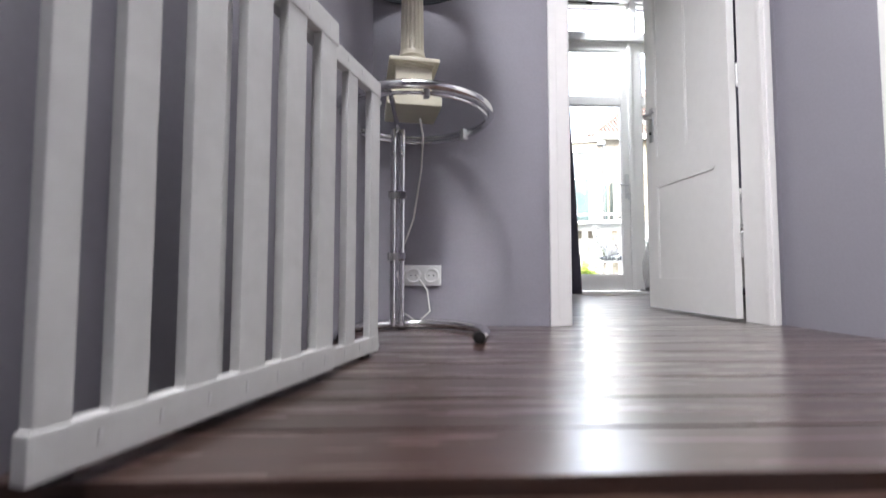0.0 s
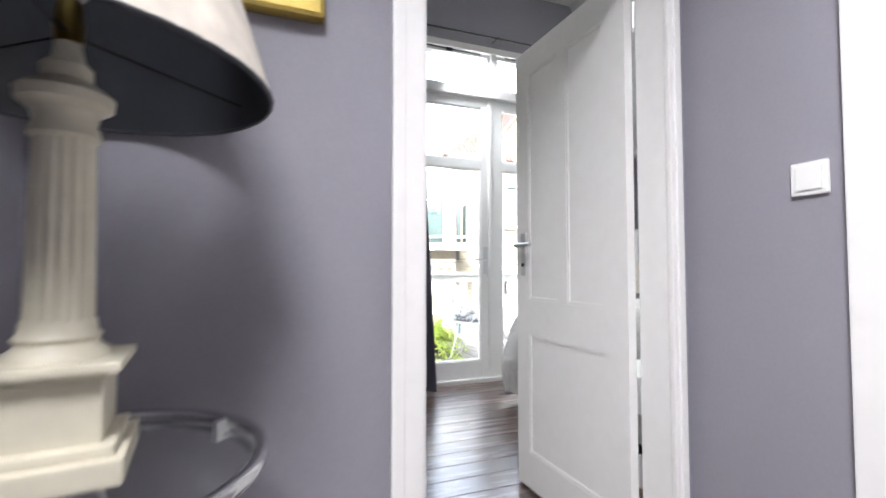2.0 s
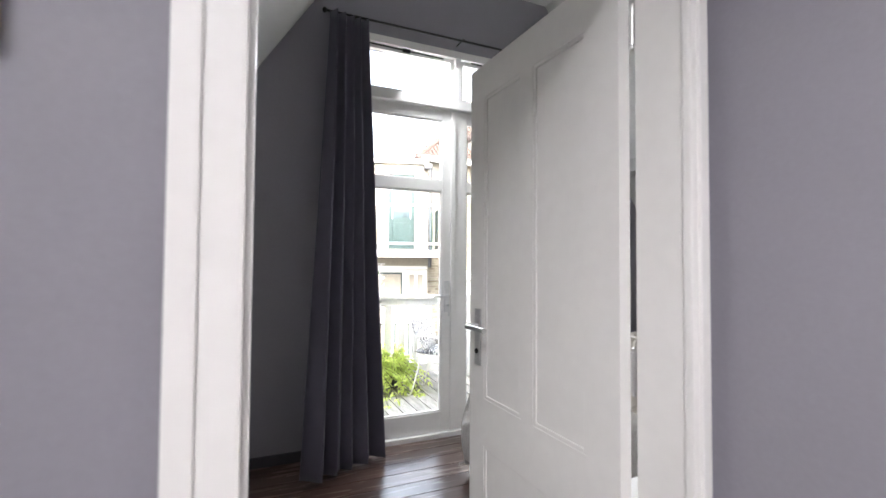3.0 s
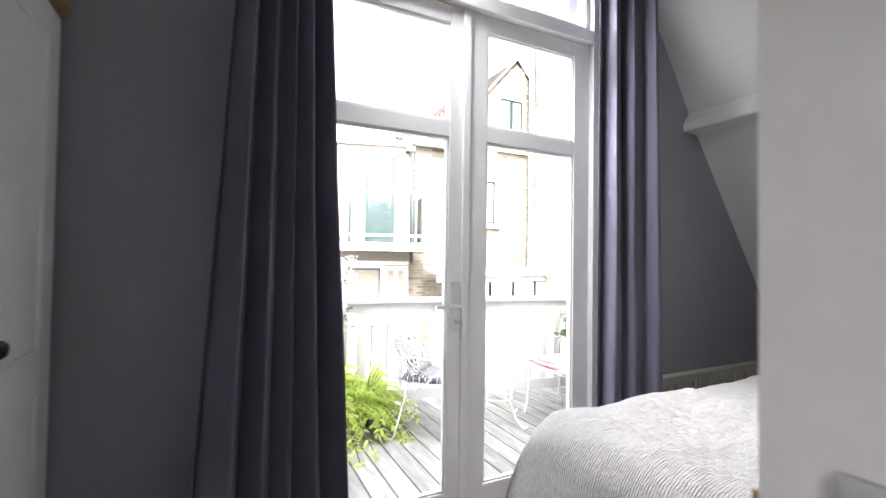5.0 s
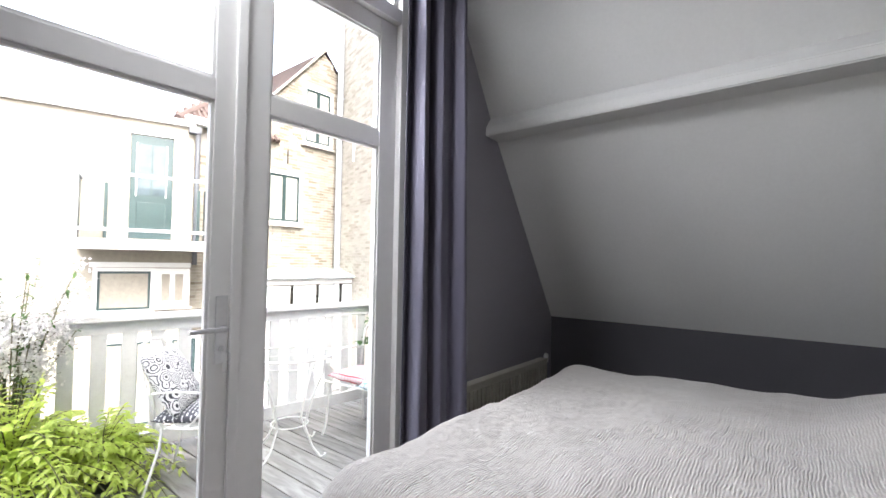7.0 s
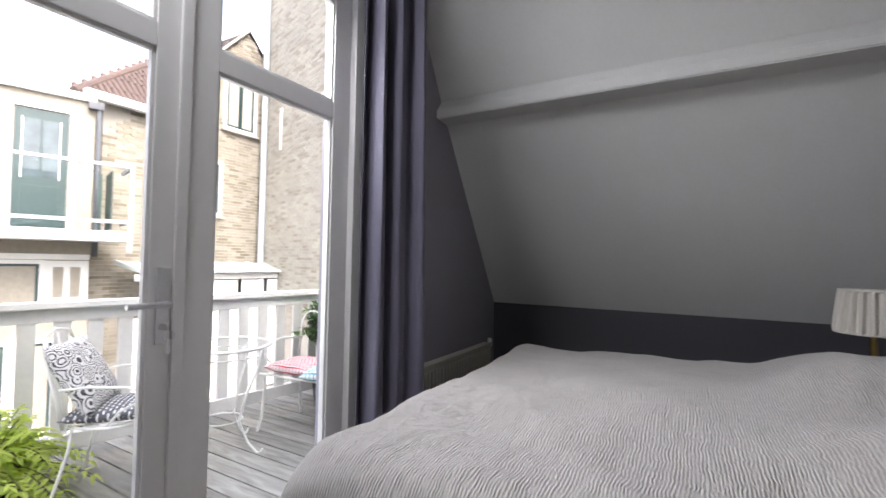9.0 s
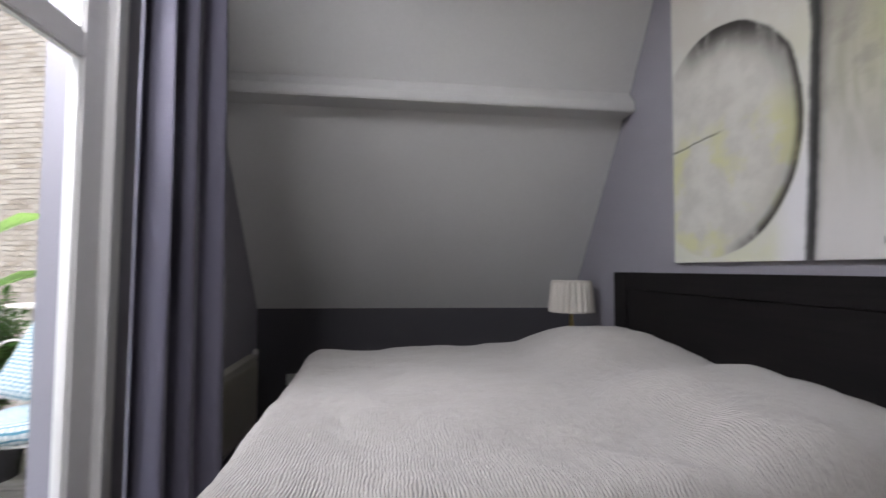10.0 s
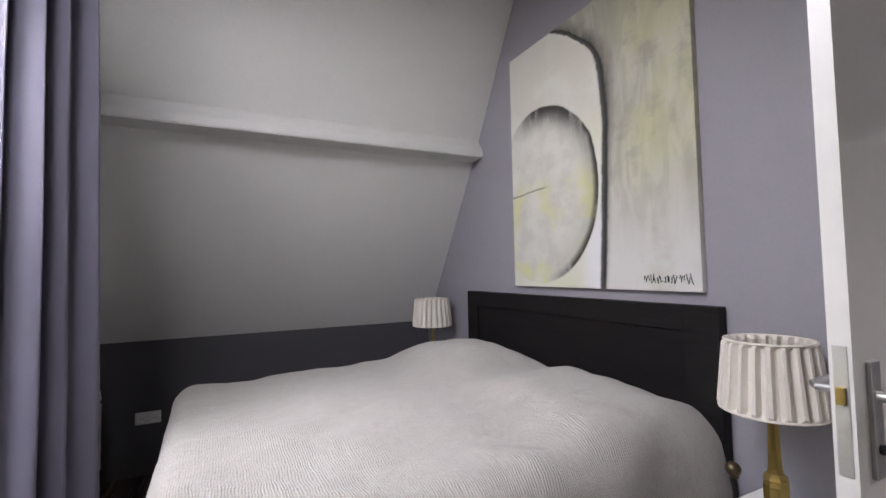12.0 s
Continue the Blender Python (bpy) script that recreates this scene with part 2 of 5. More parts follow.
# ---- plan (metres) ----
N_IN, N_OUT = -0.03, 0.24          # gable wall with the balcony doors
P_N, P_S = -2.45, -2.57            # partition between bedroom and landing
KNEE_X, KNEE_Z = 2.60, 0.91        # low wall under the eastern roof slope
CLOSET_X, CLOSET_Z = -1.55, 2.46   # cupboard front under the western slope
PURLIN_X, PURLIN_Z = 1.70, 2.20
RIDGE_Z, RIDGE_E, RIDGE_W = 3.60, 0.88, -0.80
LAND_W, LAND_E, LAND_S = -2.52, -0.59, -6.4
STAIR_Y, RISER, GOING = -3.93, 0.21, 0.18
DECK_Z = -0.06

# ---- walls, slopes and ceiling ----
gable_out = [(-2.6, 0.0), (-0.86, 0.0), (-0.86, 3.03), (0.88, 3.03), (0.88, 0.0), (2.75, 0.0), (2.75, 0.9), (0.95, 3.75), (-0.9, 3.75), (-2.6, 1.0)]
structure("wall_north", prism([(x, z - 0.3 if z == 0.0 else z) for x, z in gable_out], N_IN, N_OUT), WALL, "grey-lilac painted gable wall around the balcony doors", "wall")
part_outline = [(-2.5, -0.02), (-1.48, -0.02), (-1.48, 2.09), (-0.648, 2.09), (-0.648, -0.02), (2.75, -0.02), (2.75, 0.95), (0.95, 3.7), (-0.9, 3.7), (-2.5, 2.9)]
structure("wall_south", prism(part_outline, P_S, P_N), WALL, "grey-lilac painted partition wall with a doorway", "wall")
structure("wall_east", prism([(KNEE_X, -0.02), (KNEE_X + 0.12, -0.02), (KNEE_X + 0.12, KNEE_Z), (KNEE_X, KNEE_Z)], P_N, N_IN), KNEE, "low anthracite painted wall under the roof slope", "wall")
t = 0.14
structure("slope_east", prism([(KNEE_X + 0.1, KNEE_Z - 0.002), (KNEE_X, KNEE_Z - 0.002), (PURLIN_X, 2.23), (RIDGE_E, RIDGE_Z), (RIDGE_E + t, RIDGE_Z + t), (PURLIN_X + t, 2.23 + t), (KNEE_X + t, KNEE_Z + 0.05)], P_N, N_IN), SLOPE, "off-white painted sloping roof panel", "ceiling")
structure("slope_west", prism([(CLOSET_X - 0.05, CLOSET_Z - 0.08), (CLOSET_X, CLOSET_Z), (RIDGE_W, RIDGE_Z), (RIDGE_W - t, RIDGE_Z + t), (CLOSET_X - t, CLOSET_Z + 0.04)], P_N, N_IN), SLOPE, "off-white painted sloping roof panel", "ceiling")
structure("ceiling", block((RIDGE_W - 0.1, P_N, RIDGE_Z), (RIDGE_E + 0.1, N_IN, RIDGE_Z + 0.12)), SLOPE, "plain off-white ceiling strip at the ridge", "ceiling")
beam = prism([(1.605, 2.160), (1.76, 2.150), (1.76, 2.25), (1.665, 2.295), (1.605, 2.215)], P_N, N_IN)
bmesh.ops.bevel(beam, geom=beam.edges[:], offset=0.006, segments=2, affect="EDGES")
structure("purlin", beam, SLOPE, "off-white painted roof beam along the slope", "beam")
structure("baseboard", block((CLOSET_X, N_IN - 0.014, 0), (-0.88, N_IN, 0.07), 0.004), KNEE, "low dark skirting board", "baseboard")
structure("baseboard", block((0.9, N_IN - 0.014, 0), (KNEE_X, N_IN, 0.07), 0.004), KNEE, "low dark skirting board", "baseboard")

# landing and stair
ww = bmesh.new()
plan = [(-2.26, P_S), (-2.50, -3.98), (LAND_W, LAND_S), (LAND_W - 0.15, LAND_S), (LAND_W - 0.15, P_S)]
lower = [ww.verts.new((x, y, -3.0)) for x, y in plan]
upper = [ww.verts.new((x, y, 2.95)) for x, y in plan]
ww.faces.new(lower)
ww.faces.new(upper)
for i in range(5):
    ww.faces.new((lower[i], lower[(i + 1) % 5], upper[(i + 1) % 5], upper[i]))
structure("wall_west", ww, WALL, "grey-lilac painted stair and landing wall", "wall")
ev = prism([(-3.86, -0.02), (-3.86, 2.06), (-3.10, 2.06), (-3.10, -0.02), (P_S, -0.02), (P_S, 2.95), (LAND_S, 2.95), (LAND_S, -0.02)], 0.0, 0.12)
bmesh.ops.transform(ev, matrix=Matrix(((0, 1, 0, LAND_E), (1, 0, 0, 0), (0, 0, 1, 0), (0, 0, 0, 1))), verts=ev.verts[:])
structure("wall_landing_east", ev, WALL, "grey-lilac painted landing wall beside the bathroom door", "wall")
structure("wall_stair_south", block((LAND_W - 0.12, LAND_S - 0.12, -3.0), (LAND_E + 0.12, LAND_S, 2.95)), WALL, "plain grey-lilac stairwell end wall", "wall")
structure("wall_stair_east", block((-1.53, LAND_S, -3.0), (-1.45, STAIR_Y, -0.03)), WALL, "plain stairwell side wall under the landing", "wall")
# gap left in the ceiling for the invented roof opening
cl = bmesh.new()
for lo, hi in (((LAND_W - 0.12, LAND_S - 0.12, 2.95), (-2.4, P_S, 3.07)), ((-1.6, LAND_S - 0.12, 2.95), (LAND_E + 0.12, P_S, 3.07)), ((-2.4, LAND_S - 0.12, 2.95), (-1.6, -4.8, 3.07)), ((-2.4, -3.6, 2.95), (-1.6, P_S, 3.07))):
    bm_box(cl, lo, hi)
structure("ceiling_landing", cl, SLOPE, "plain off-white landing ceiling with an added light opening", "ceiling")
# unseen pane, added to soften sun and sky falling onto the landing
structure("added_roof_opening", block((-2.42, -4.82, 3.075), (-1.58, -3.58, 3.085)), OPAL, "opal pane of an added, unseen roof opening over the stairs", "roof light")
stair = thing("staircase", "steep dark-brown wooden stairs up to the landing", "stairs", kind="structure")
for k in range(1, 13):
    y1, z1 = STAIR_Y - GOING * (k - 1), -RISER * k
    part("tread", block((LAND_W + 0.002, y1 - GOING, z1 - 0.04), (-1.532, y1 + 0.02, z1), 0.006), FLOOR, stair)
    part("riser", block((LAND_W + 0.003, y1 - 0.0, z1 + 0.001), (-1.533, y1 + 0.018, z1 + RISER - 0.041)), FLOOR, stair)
structure("stair_footing", block((LAND_W, LAND_S, -3.1), (-1.53, STAIR_Y, -3.0)), FLOOR, "dark floor below the stairs", "floor")

# doorway trim
def casing(x0, x1, y0, y1, z1, name="trim"):
    return structure(name, block((x0, y0, 0.0), (x1, y1, z1), 0.006), WHITE, "white painted door casing", "trim")


casing(-1.552, -1.472, P_S - 0.022, P_S, 2.17)
casing(-0.672, -0.632, P_S - 0.022, P_S, 2.17)
structure("trim", block((-1.556, P_S - 0.030, 0.0), (-1.522, P_S - 0.021, 2.17), 0.005), WHITE, "white raised outer moulding of the door casing", "trim")
structure("trim", block((-0.655, P_S - 0.030, 0.0), (-0.630, P_S - 0.021, 2.17), 0.004), WHITE, "white raised outer moulding of the door casing", "trim")
structure("trim", block((-1.552, P_S - 0.023, 2.09), (-0.632, P_S, 2.18), 0.006), WHITE, "white painted door casing head", "trim")
casing(-1.60, -1.478, P_N, P_N + 0.018, 2.17)
structure("trim", block((-1.6, P_N, 2.091), (-0.56, P_N + 0.018, 2.18), 0.006), WHITE, "white painted door casing head", "trim")
casing(-0.648, -0.56, P_N, P_N + 0.018, 2.17)
structure("trim", block((-1.479, P_S - 0.001, 0), (-1.462, P_N + 0.001, 2.09), 0.003), WHITE, "white painted door lining", "trim")
structure("trim", block((-0.666, P_S - 0.001, 0), (-0.647, P_N + 0.001, 2.09), 0.003), WHITE, "white painted door lining", "trim")
structure("trim", block((-1.462, P_S - 0.001, 2.072), (-0.666, P_N + 0.001, 2.09), 0.003), WHITE, "white painted door lining", "trim")

# ---- panelled doors ----
def panel_door(name, width, height, thick, panels, material, parent=None, sunk=0.006):
    """A leaf in its own x (from the hinge) and z: a core, stiles and rails on both faces, moulded sunk panels."""
    leaf = part(name, block((0, sunk, 0), (width, thick - sunk, height)), material, parent)
    xs = sorted({0.0, width, *[p[0] for p in panels], *[p[1] for p in panels]})
    zs = sorted({0.0, height, *[p[2] for p in panels], *[p[3] for p in panels]})
    stiles = [(xs[0], xs[1], 0.0, height), (xs[-2], xs[-1], 0.0, height)]
    rails = []
    for z0, z1 in zip(zs, zs[1:]):
        cut = sorted((p[0], p[1]) for p in panels if p[2] <= z0 + 1e-6 and p[3] >= z1 - 1e-6)
        u = xs[1]
        for a, b in cut + [(xs[-2], None)]:
            if a - u > 1e-6:
                rails.append((u, a, z0, z1))
            u = b
    for kind_, pieces in (("stile", stiles), ("rail", rails)):
        for x0, x1, z0, z1 in pieces:
            part(kind_, block((x0, 0, z0), (x1, sunk + 0.0005, z1)), material, leaf)
            part(kind_, block((x0, thick - sunk - 0.0005, z0), (x1, thick, z1)), material, leaf)
    for x0, x1, z0, z1 in panels:
        for ya, yb in ((0.0015, sunk + 0.001), (thick - sunk - 0.001, thick - 0.0015)):
            ring = bmesh.new()
            w = 0.012
            for lo, hi in (((x0, ya, z0), (x0 + w, yb, z1)), ((x1 - w, ya, z0), (x1, yb, z1)), ((x0 + w, ya, z0), (x1 - w, yb, z0 + w)), ((x0 + w, ya, z1 - w), (x1 - w, yb, z1))):
                bm_box(ring, lo, hi, 0.0015)
            part("panel_moulding", ring, material, leaf)
    return leaf


def lever(parent, x, y, z, way, side, material=None):
    """A lever handle on a long plate: way is +1 or -1 along x, side the face's direction along y."""
    material = material or STEEL
    plate = part("handle_plate", block((x - 0.019, min(y, y + side * 0.008), z - 0.14), (x + 0.019, max(y, y + side * 0.008), z + 0.06), 0.004), material, parent, "brushed metal handle plate")
    bar = tube([(x, y, z), (x, y + side * 0.045, z), (x + way * 0.012, y + side * 0.055, z), (x + way * 0.13, y + side * 0.055, z)], 0.009, 10)
    part("handle_lever", bar, material, plate, smooth=40)
    part("keyhole", lathe([(0.0, 0), (0.009, 0), (0.009, 0.006), (0.0, 0.006)], 12, m=pose(x, y + side * 0.007, z - 0.09, -90 * side)), IRON, plate)
    return plate


door_w, door_t = 0.705, 0.033
bed_door = thing("door_1", "white panelled bedroom door standing open into the room", "door", at=pose(-0.662, -2.428, 0.012, 0, 0, 91.5), kind="structure")
panel_door("leaf", door_w, 2.04, door_t, [(0.105, 0.325, 0.86, 1.92), (0.385, 0.605, 0.86, 1.92), (0.105, 0.605, 0.16, 0.70)], WHITE, bed_door)
lever(bed_door, door_w - 0.065, door_t, 1.11, -1, 1)
lever(bed_door, door_w - 0.065, 0.0, 1.11, -1, -1)
part("latch_plate", block((door_w - 0.001, 0.006, 0.98), (door_w + 0.002, 0.027, 1.20), 0.001), STEEL, bed_door, "steel latch plate in the door edge")
part("latch_bolt", block((door_w, 0.010, 1.10), (door_w + 0.010, 0.023, 1.13), 0.002), BRASS, bed_door)
for z in (0.28, 1.04, 1.84):
    hinge = part("hinge", lathe([(0.0, 0), (0.008, 0), (0.008, 0.09), (0.0, 0.09)], 12, m=pose(-0.005, -0.005, z)), STEEL, bed_door, "steel butt hinge", smooth=40)
    part("hinge_finial", lathe([(0.0, -0.012), (0.006, -0.008), (0.004, 0.0), (0.004, 0.09), (0.006, 0.098), (0.0, 0.102)], 10, m=pose(-0.005, -0.005, z)), STEEL, hinge, smooth=60)

bath_door = thing("door_2", "white panelled bathroom door closed in the landing wall", "door", at=pose(LAND_E + 0.06, -3.855, 0.01, 0, 0, 90), kind="structure")
panel_door("leaf", 0.75, 2.04, 0.04, [(0.12, 0.63, 0.95, 1.9), (0.12, 0.63, 0.2, 0.8)], WHITE, bath_door)
for y0, y1 in ((-3.10, -3.005), (-3.955, -3.86)):
    structure("trim", block((LAND_E - 0.022, y0, 0), (LAND_E, y1, 2.15), 0.006), WHITE, "white painted bathroom door casing", "trim")
structure("trim", block((LAND_E - 0.022, -3.86, 2.06), (LAND_E, -3.10, 2.15), 0.006), WHITE, "white painted bathroom door casing head", "trim")

# ---- cupboard front under the western slope ----
closet = thing("built_in_cupboard", "white panelled cupboard doors under the roof slope", "cupboard")
part("carcass", block((CLOSET_X - 0.10, P_N + 0.02, 0.0), (CLOSET_X - 0.042, N_IN - 0.002, CLOSET_Z - 0.06)), WHITE, closet)
edges = [P_N + 0.03, -1.86, -1.24, -0.62, N_IN - 0.02]
for i, (y0, y1) in enumerate(zip(edges, edges[1:])):
    w = y1 - y0 - 0.006
    leaf = panel_door("door", w, 2.02, 0.035, [(0.1, w - 0.1, 0.95, 1.92), (0.1, w - 0.1, 0.14, 0.82)], WHITE, closet)
    leaf.matrix_basis = pose(CLOSET_X - 0.037 + 0.035, y0 + 0.003, 0.06, 0, 0, 90)
    kx = 0.05 if i % 2 else w - 0.05
    part("knob", lathe([(0.0, 0.0), (0.018, 0.0), (0.016, 0.006), (0.008, 0.010), (0.008, 0.03), (0.02, 0.038), (0.022, 0.05), (0.014, 0.06), (0.0, 0.062)], 20, m=pose(kx, 0, 1.03, 90)), IRON, leaf, "black iron door knob", smooth=40)
    part("escutcheon", block((kx - 0.012, -0.006, 0.90), (kx + 0.012, 0.0, 0.98), 0.004), IRON, leaf, "black keyhole plate")
part("cornice", block((CLOSET_X - 0.04, P_N + 0.02, 2.10), (CLOSET_X + 0.02, N_IN - 0.002, 2.16), 0.012), TRIMWOOD, closet, "yellow varnished wooden cornice")
part("frieze", block((CLOSET_X - 0.045, P_N + 0.02, 2.16), (CLOSET_X - 0.003, N_IN - 0.002, CLOSET_Z - 0.01)), WHITE, closet)

# ---- balcony doors ----
fd = thing("window_1", "white double glazed balcony doors with transom lights", "window", kind="structure")
frame_bars = [((-0.86, -0.035, -0.02), (-0.80, 0.10, 3.03)), ((0.82, -0.035, -0.02), (0.88, 0.10, 3.03)), ((-0.80, -0.034, 2.97), (0.82, 0.10, 3.03)),
              ((-0.80, -0.034, 2.56), (0.82, 0.09, 2.63)), ((-0.80, -0.03, -0.04), (0.82, 0.12, 0.035)), ((0.012, -0.034, 2.63), (0.062, 0.09, 2.97))]
for lo, hi in frame_bars:
    part("window_frame", block(lo, hi, 0.006), WHITE, fd)
for x0, x1 in ((-0.80, 0.012), (0.062, 0.82)):
    sash = bmesh.new()
    for lo, hi in (((x0, 0.0, 2.63), (x0 + 0.03, 0.04, 2.97)), ((x1 - 0.03, 0.0, 2.63), (x1, 0.04, 2.97)), ((x0 + 0.03, 0, 2.63), (x1 - 0.03, 0.04, 2.66)), ((x0 + 0.03, 0, 2.94), (x1 - 0.03, 0.04, 2.97))):
        bm_box(sash, lo, hi, 0.003)
    s = part("transom_sash", sash, WHITE, fd)
    pane = part("pane", block((x0 + 0.02, 0.016, 2.65), (x1 - 0.02, 0.020, 2.95)), GLASS, s)
    pane.visible_shadow = False
    part("stay", tube([(x0 + 0.1, -0.012, 2.965), (x1 - 0.1, -0.012, 2.955)], 0.006, 8), IRON, s, "dark metal transom stay")
    part("stay_catch", block(((x0 + x1) / 2 - 0.03, -0.02, 2.945), ((x0 + x1) / 2 + 0.03, 0.0, 2.975), 0.004), IRON, s)


def french_leaf(x0, x1, g0, g1):
    """One glazed leaf, x0..x1, with its glass g0..g1 in two panes."""
    lf = part("leaf", block((x0, 0, 0.04), (g0, 0.05, 2.555), 0.004), WHITE, fd)
    part("stile", block((g1, 0, 0.04), (x1, 0.05, 2.555), 0.004), WHITE, lf)
    for z0, z1 in ((0.04, 0.19), (1.905, 1.985), (2.468, 2.555)):
        part("rail", block((g0, 0.001, z0), (g1, 0.049, z1), 0.004), WHITE, lf)
    for z0, z1 in ((0.19, 1.905), (1.985, 2.468)):
        bead = bmesh.new()
        for lo, hi in (((g0, 0.008, z0), (g0 + 0.012, 0.03, z1)), ((g1 - 0.012, 0.008, z0), (g1, 0.03, z1)), ((g0, 0.008, z0), (g1, 0.03, z0 + 0.012)), ((g0, 0.008, z1 - 0.012), (g1, 0.03, z1))):
            bm_box(bead, lo, hi, 0.003)
        part("glazing_bead", bead, WHITE, lf)
        pane = part("pane", block((g0 - 0.005, 0.026, z0 - 0.005), (g1 + 0.005, 0.030, z1 + 0.005)), GLASS, lf)
        pane.visible_shadow = False
    return lf


left_leaf = french_leaf(-0.80, 0.008, -0.705, -0.083)
french_leaf(0.012, 0.82, 0.128, 0.708)
part("astragal", block((-0.012, -0.014, 0.05), (0.028, 0.0, 2.55), 0.006), WHITE, fd)
plate = part("handle_plate", block((-0.062, -0.010, 0.955), (-0.020, -0.0005, 1.20), 0.004), STEEL, left_leaf, "brushed steel security plate")
part("handle_lever", tube([(-0.041, -0.008, 1.085), (-0.041, -0.05, 1.085), (-0.055, -0.058, 1.085), (-0.17, -0.058, 1.085)], 0.009, 10), STEEL, plate, smooth=40)
part("lock_cylinder", lathe([(0, 0), (0.012, 0), (0.012, 0.012), (0, 0.012)], 14, m=pose(-0.041, -0.008, 1.01, 90)), STEEL, plate)
keys = thing("keys", "small steel key bunch hanging in the door lock", "keys")
part("key", block((-0.0425, -0.045, 1.0), (-0.0395, -0.02, 1.02), 0.001), STEEL, keys)
part("key_ring", tube([(x, -0.047, z) for x, _, z in arc((-0.041, 0, 0.985), 0.018, 0, 345, 18, "y")], 0.0015, 6, closed=True), STEEL, keys)
part("key", block((-0.05, -0.05, 0.93), (-0.036, -0.047, 0.975), 0.002), STEEL, keys)
structure("window_sill", block((-0.86, 0.10, -0.05), (0.88, 0.30, 0.0), 0.008), WHITE_OUT, "white outer threshold of the balcony doors", "sill")

# ---- curtains ----
def curtain_cloth(top, bottom, z0, z1, waves, depth, seed):
    """Pleated cloth hung from the line top to the line bottom, each a pair of (x, y) ends."""
    rng = random.Random(seed)
    ph = [rng.uniform(0, 6.28) for _ in range(4)]
    bm = bmesh.new()
    nu, nv = waves * 16, 44
    grid = []
    for j in range(nv + 1):
        v = j / nv
        k = (1 - v) ** 1.2
        a0 = Vector(top[0]).lerp(Vector(bottom[0]), k)
        a1 = Vector(top[1]).lerp(Vector(bottom[1]), k)
        way = a1 - a0
        side = Vector((-way.y, way.x)).normalized()
        row = []
        for i in range(nu + 1):
            u = i / nu
            du = 0.018 * math.sin(9 * u + 2.1 * v + ph[0]) + 0.010 * math.sin(21 * u + ph[1] + 1.3 * v)
            a = 2 * math.pi * waves * (u + du)
            amp = depth * (0.75 + 0.25 * math.sin(5 * u + ph[2])) * (0.55 + 0.45 * min(1.0, (1 - v) * 3 + 0.2))
            off = amp * (math.sin(a) + 0.22 * math.sin(2 * a + ph[3] + v)) + 0.006 * noise.noise((u * 9, v * 7, seed))
            p = a0 + way * (u + 0.014 * math.sin(a * 2)) + side * off
            row.append(bm.verts.new((p.x, p.y, z0 + (z1 - z0) * v + (0.012 * math.sin(3 * u + ph[1]) if j == 0 else 0))))
        grid.append(row)
    for a, b in zip(grid, grid[1:]):
        for i in range(nu):
            bm.faces.new((a[i], a[i + 1], b[i + 1], b[i]))
    return bm


def curtain(name, label, top, bottom, waves, seed, depth=0.042):
    c = thing(name, label, "curtain", "bedroom curtains")
    cloth = part("cloth", curtain_cloth(top, bottom, 0.025, 3.03, waves, depth, seed), CURTAIN, c, smooth=180)
    sol = cloth.modifiers.new("thickness", "SOLIDIFY")
    sol.thickness = 0.004
    return c


curtain("curtain", "long purple-grey curtain gathered at the balcony doors", ((-0.73, -0.16), (-1.0, -0.22)), ((-0.60, -0.17), (-1.16, -0.42)), 5, 3, 0.065)
curtain("curtain", "long purple-grey curtain gathered beside the balcony doors", ((0.73, -0.17), (0.96, -0.34)), ((0.72, -0.17), (0.97, -0.38)), 3, 8, 0.055)
rod = thing("curtain_rod", "thin dark metal curtain rod above the balcony doors", "curtain rod")
part("rod", tube([(-1.02, -0.17, 3.045), (1.22, -0.17, 3.045)], 0.008, 10), IRON, rod, smooth=40)
for x in (-1.03, 1.23):
    part("finial", lathe([(0, 0), (0.012, 0.004), (0.02, 0.016), (0.012, 0.03), (0, 0.034)], 14, m=pose(x - 0.017, -0.17, 3.045, 0, 90)), IRON, rod, smooth=50)
for x in (-0.95, 0.02, 1.12):
    part("bracket", tube([(x, N_IN, 3.07), (x, -0.15, 3.07), (x, -0.17, 3.055)], 0.006, 8), IRON, rod)
for k in range(14):
    x = -0.97 + 0.22 * k / 6 if k < 7 else 0.77 + 0.36 * (k - 7) / 6
    part("ring", tube([(x, y, z) for _, y, z in arc((0, -0.17, 3.035), 0.018, 0, 345, 14, "x")], 0.002, 5, closed=True), IRON, rod)

# ---- radiator ----
rad = thing("radiator", "cream panel radiator on the wall behind the bed", "radiator")
part("panel", block((1.30, -0.10, 0.14), (2.38, -0.075, 0.60), 0.008), RAD, rad)
part("back_panel", block((1.30, -0.065, 0.14), (2.38, -0.045, 0.60), 0.008), RAD, rad)
part("top_grille", block((1.295, -0.105, 0.59), (2.385, -0.042, 0.612), 0.004), RAD, rad)
for k in range(26):
    x = 1.325 + k * 0.041
    part("rib", block((x, -0.108, 0.17), (x + 0.022, -0.099, 0.57), 0.004), RAD, rad)
part("valve", lathe([(0, 0), (0.016, 0), (0.018, 0.05), (0.013, 0.065), (0, 0.067)], 16, m=pose(2.42, -0.075, 0.575)), PLASTIC, rad, "white thermostatic valve", smooth=50)
part("pipe", tube([(2.42, -0.075, 0.0), (2.42, -0.075, 0.58), (2.38, -0.075, 0.58)], 0.008, 8), RAD, rad)
for x in (1.5, 2.2):
    part("bracket", block((x, -0.05, 0.2), (x + 0.03, N_IN, 0.55)), STEEL, rad)

# ---- bed ----
BX0, BX1, BY0, BY1 = -0.06, 1.77, -2.385, -0.55


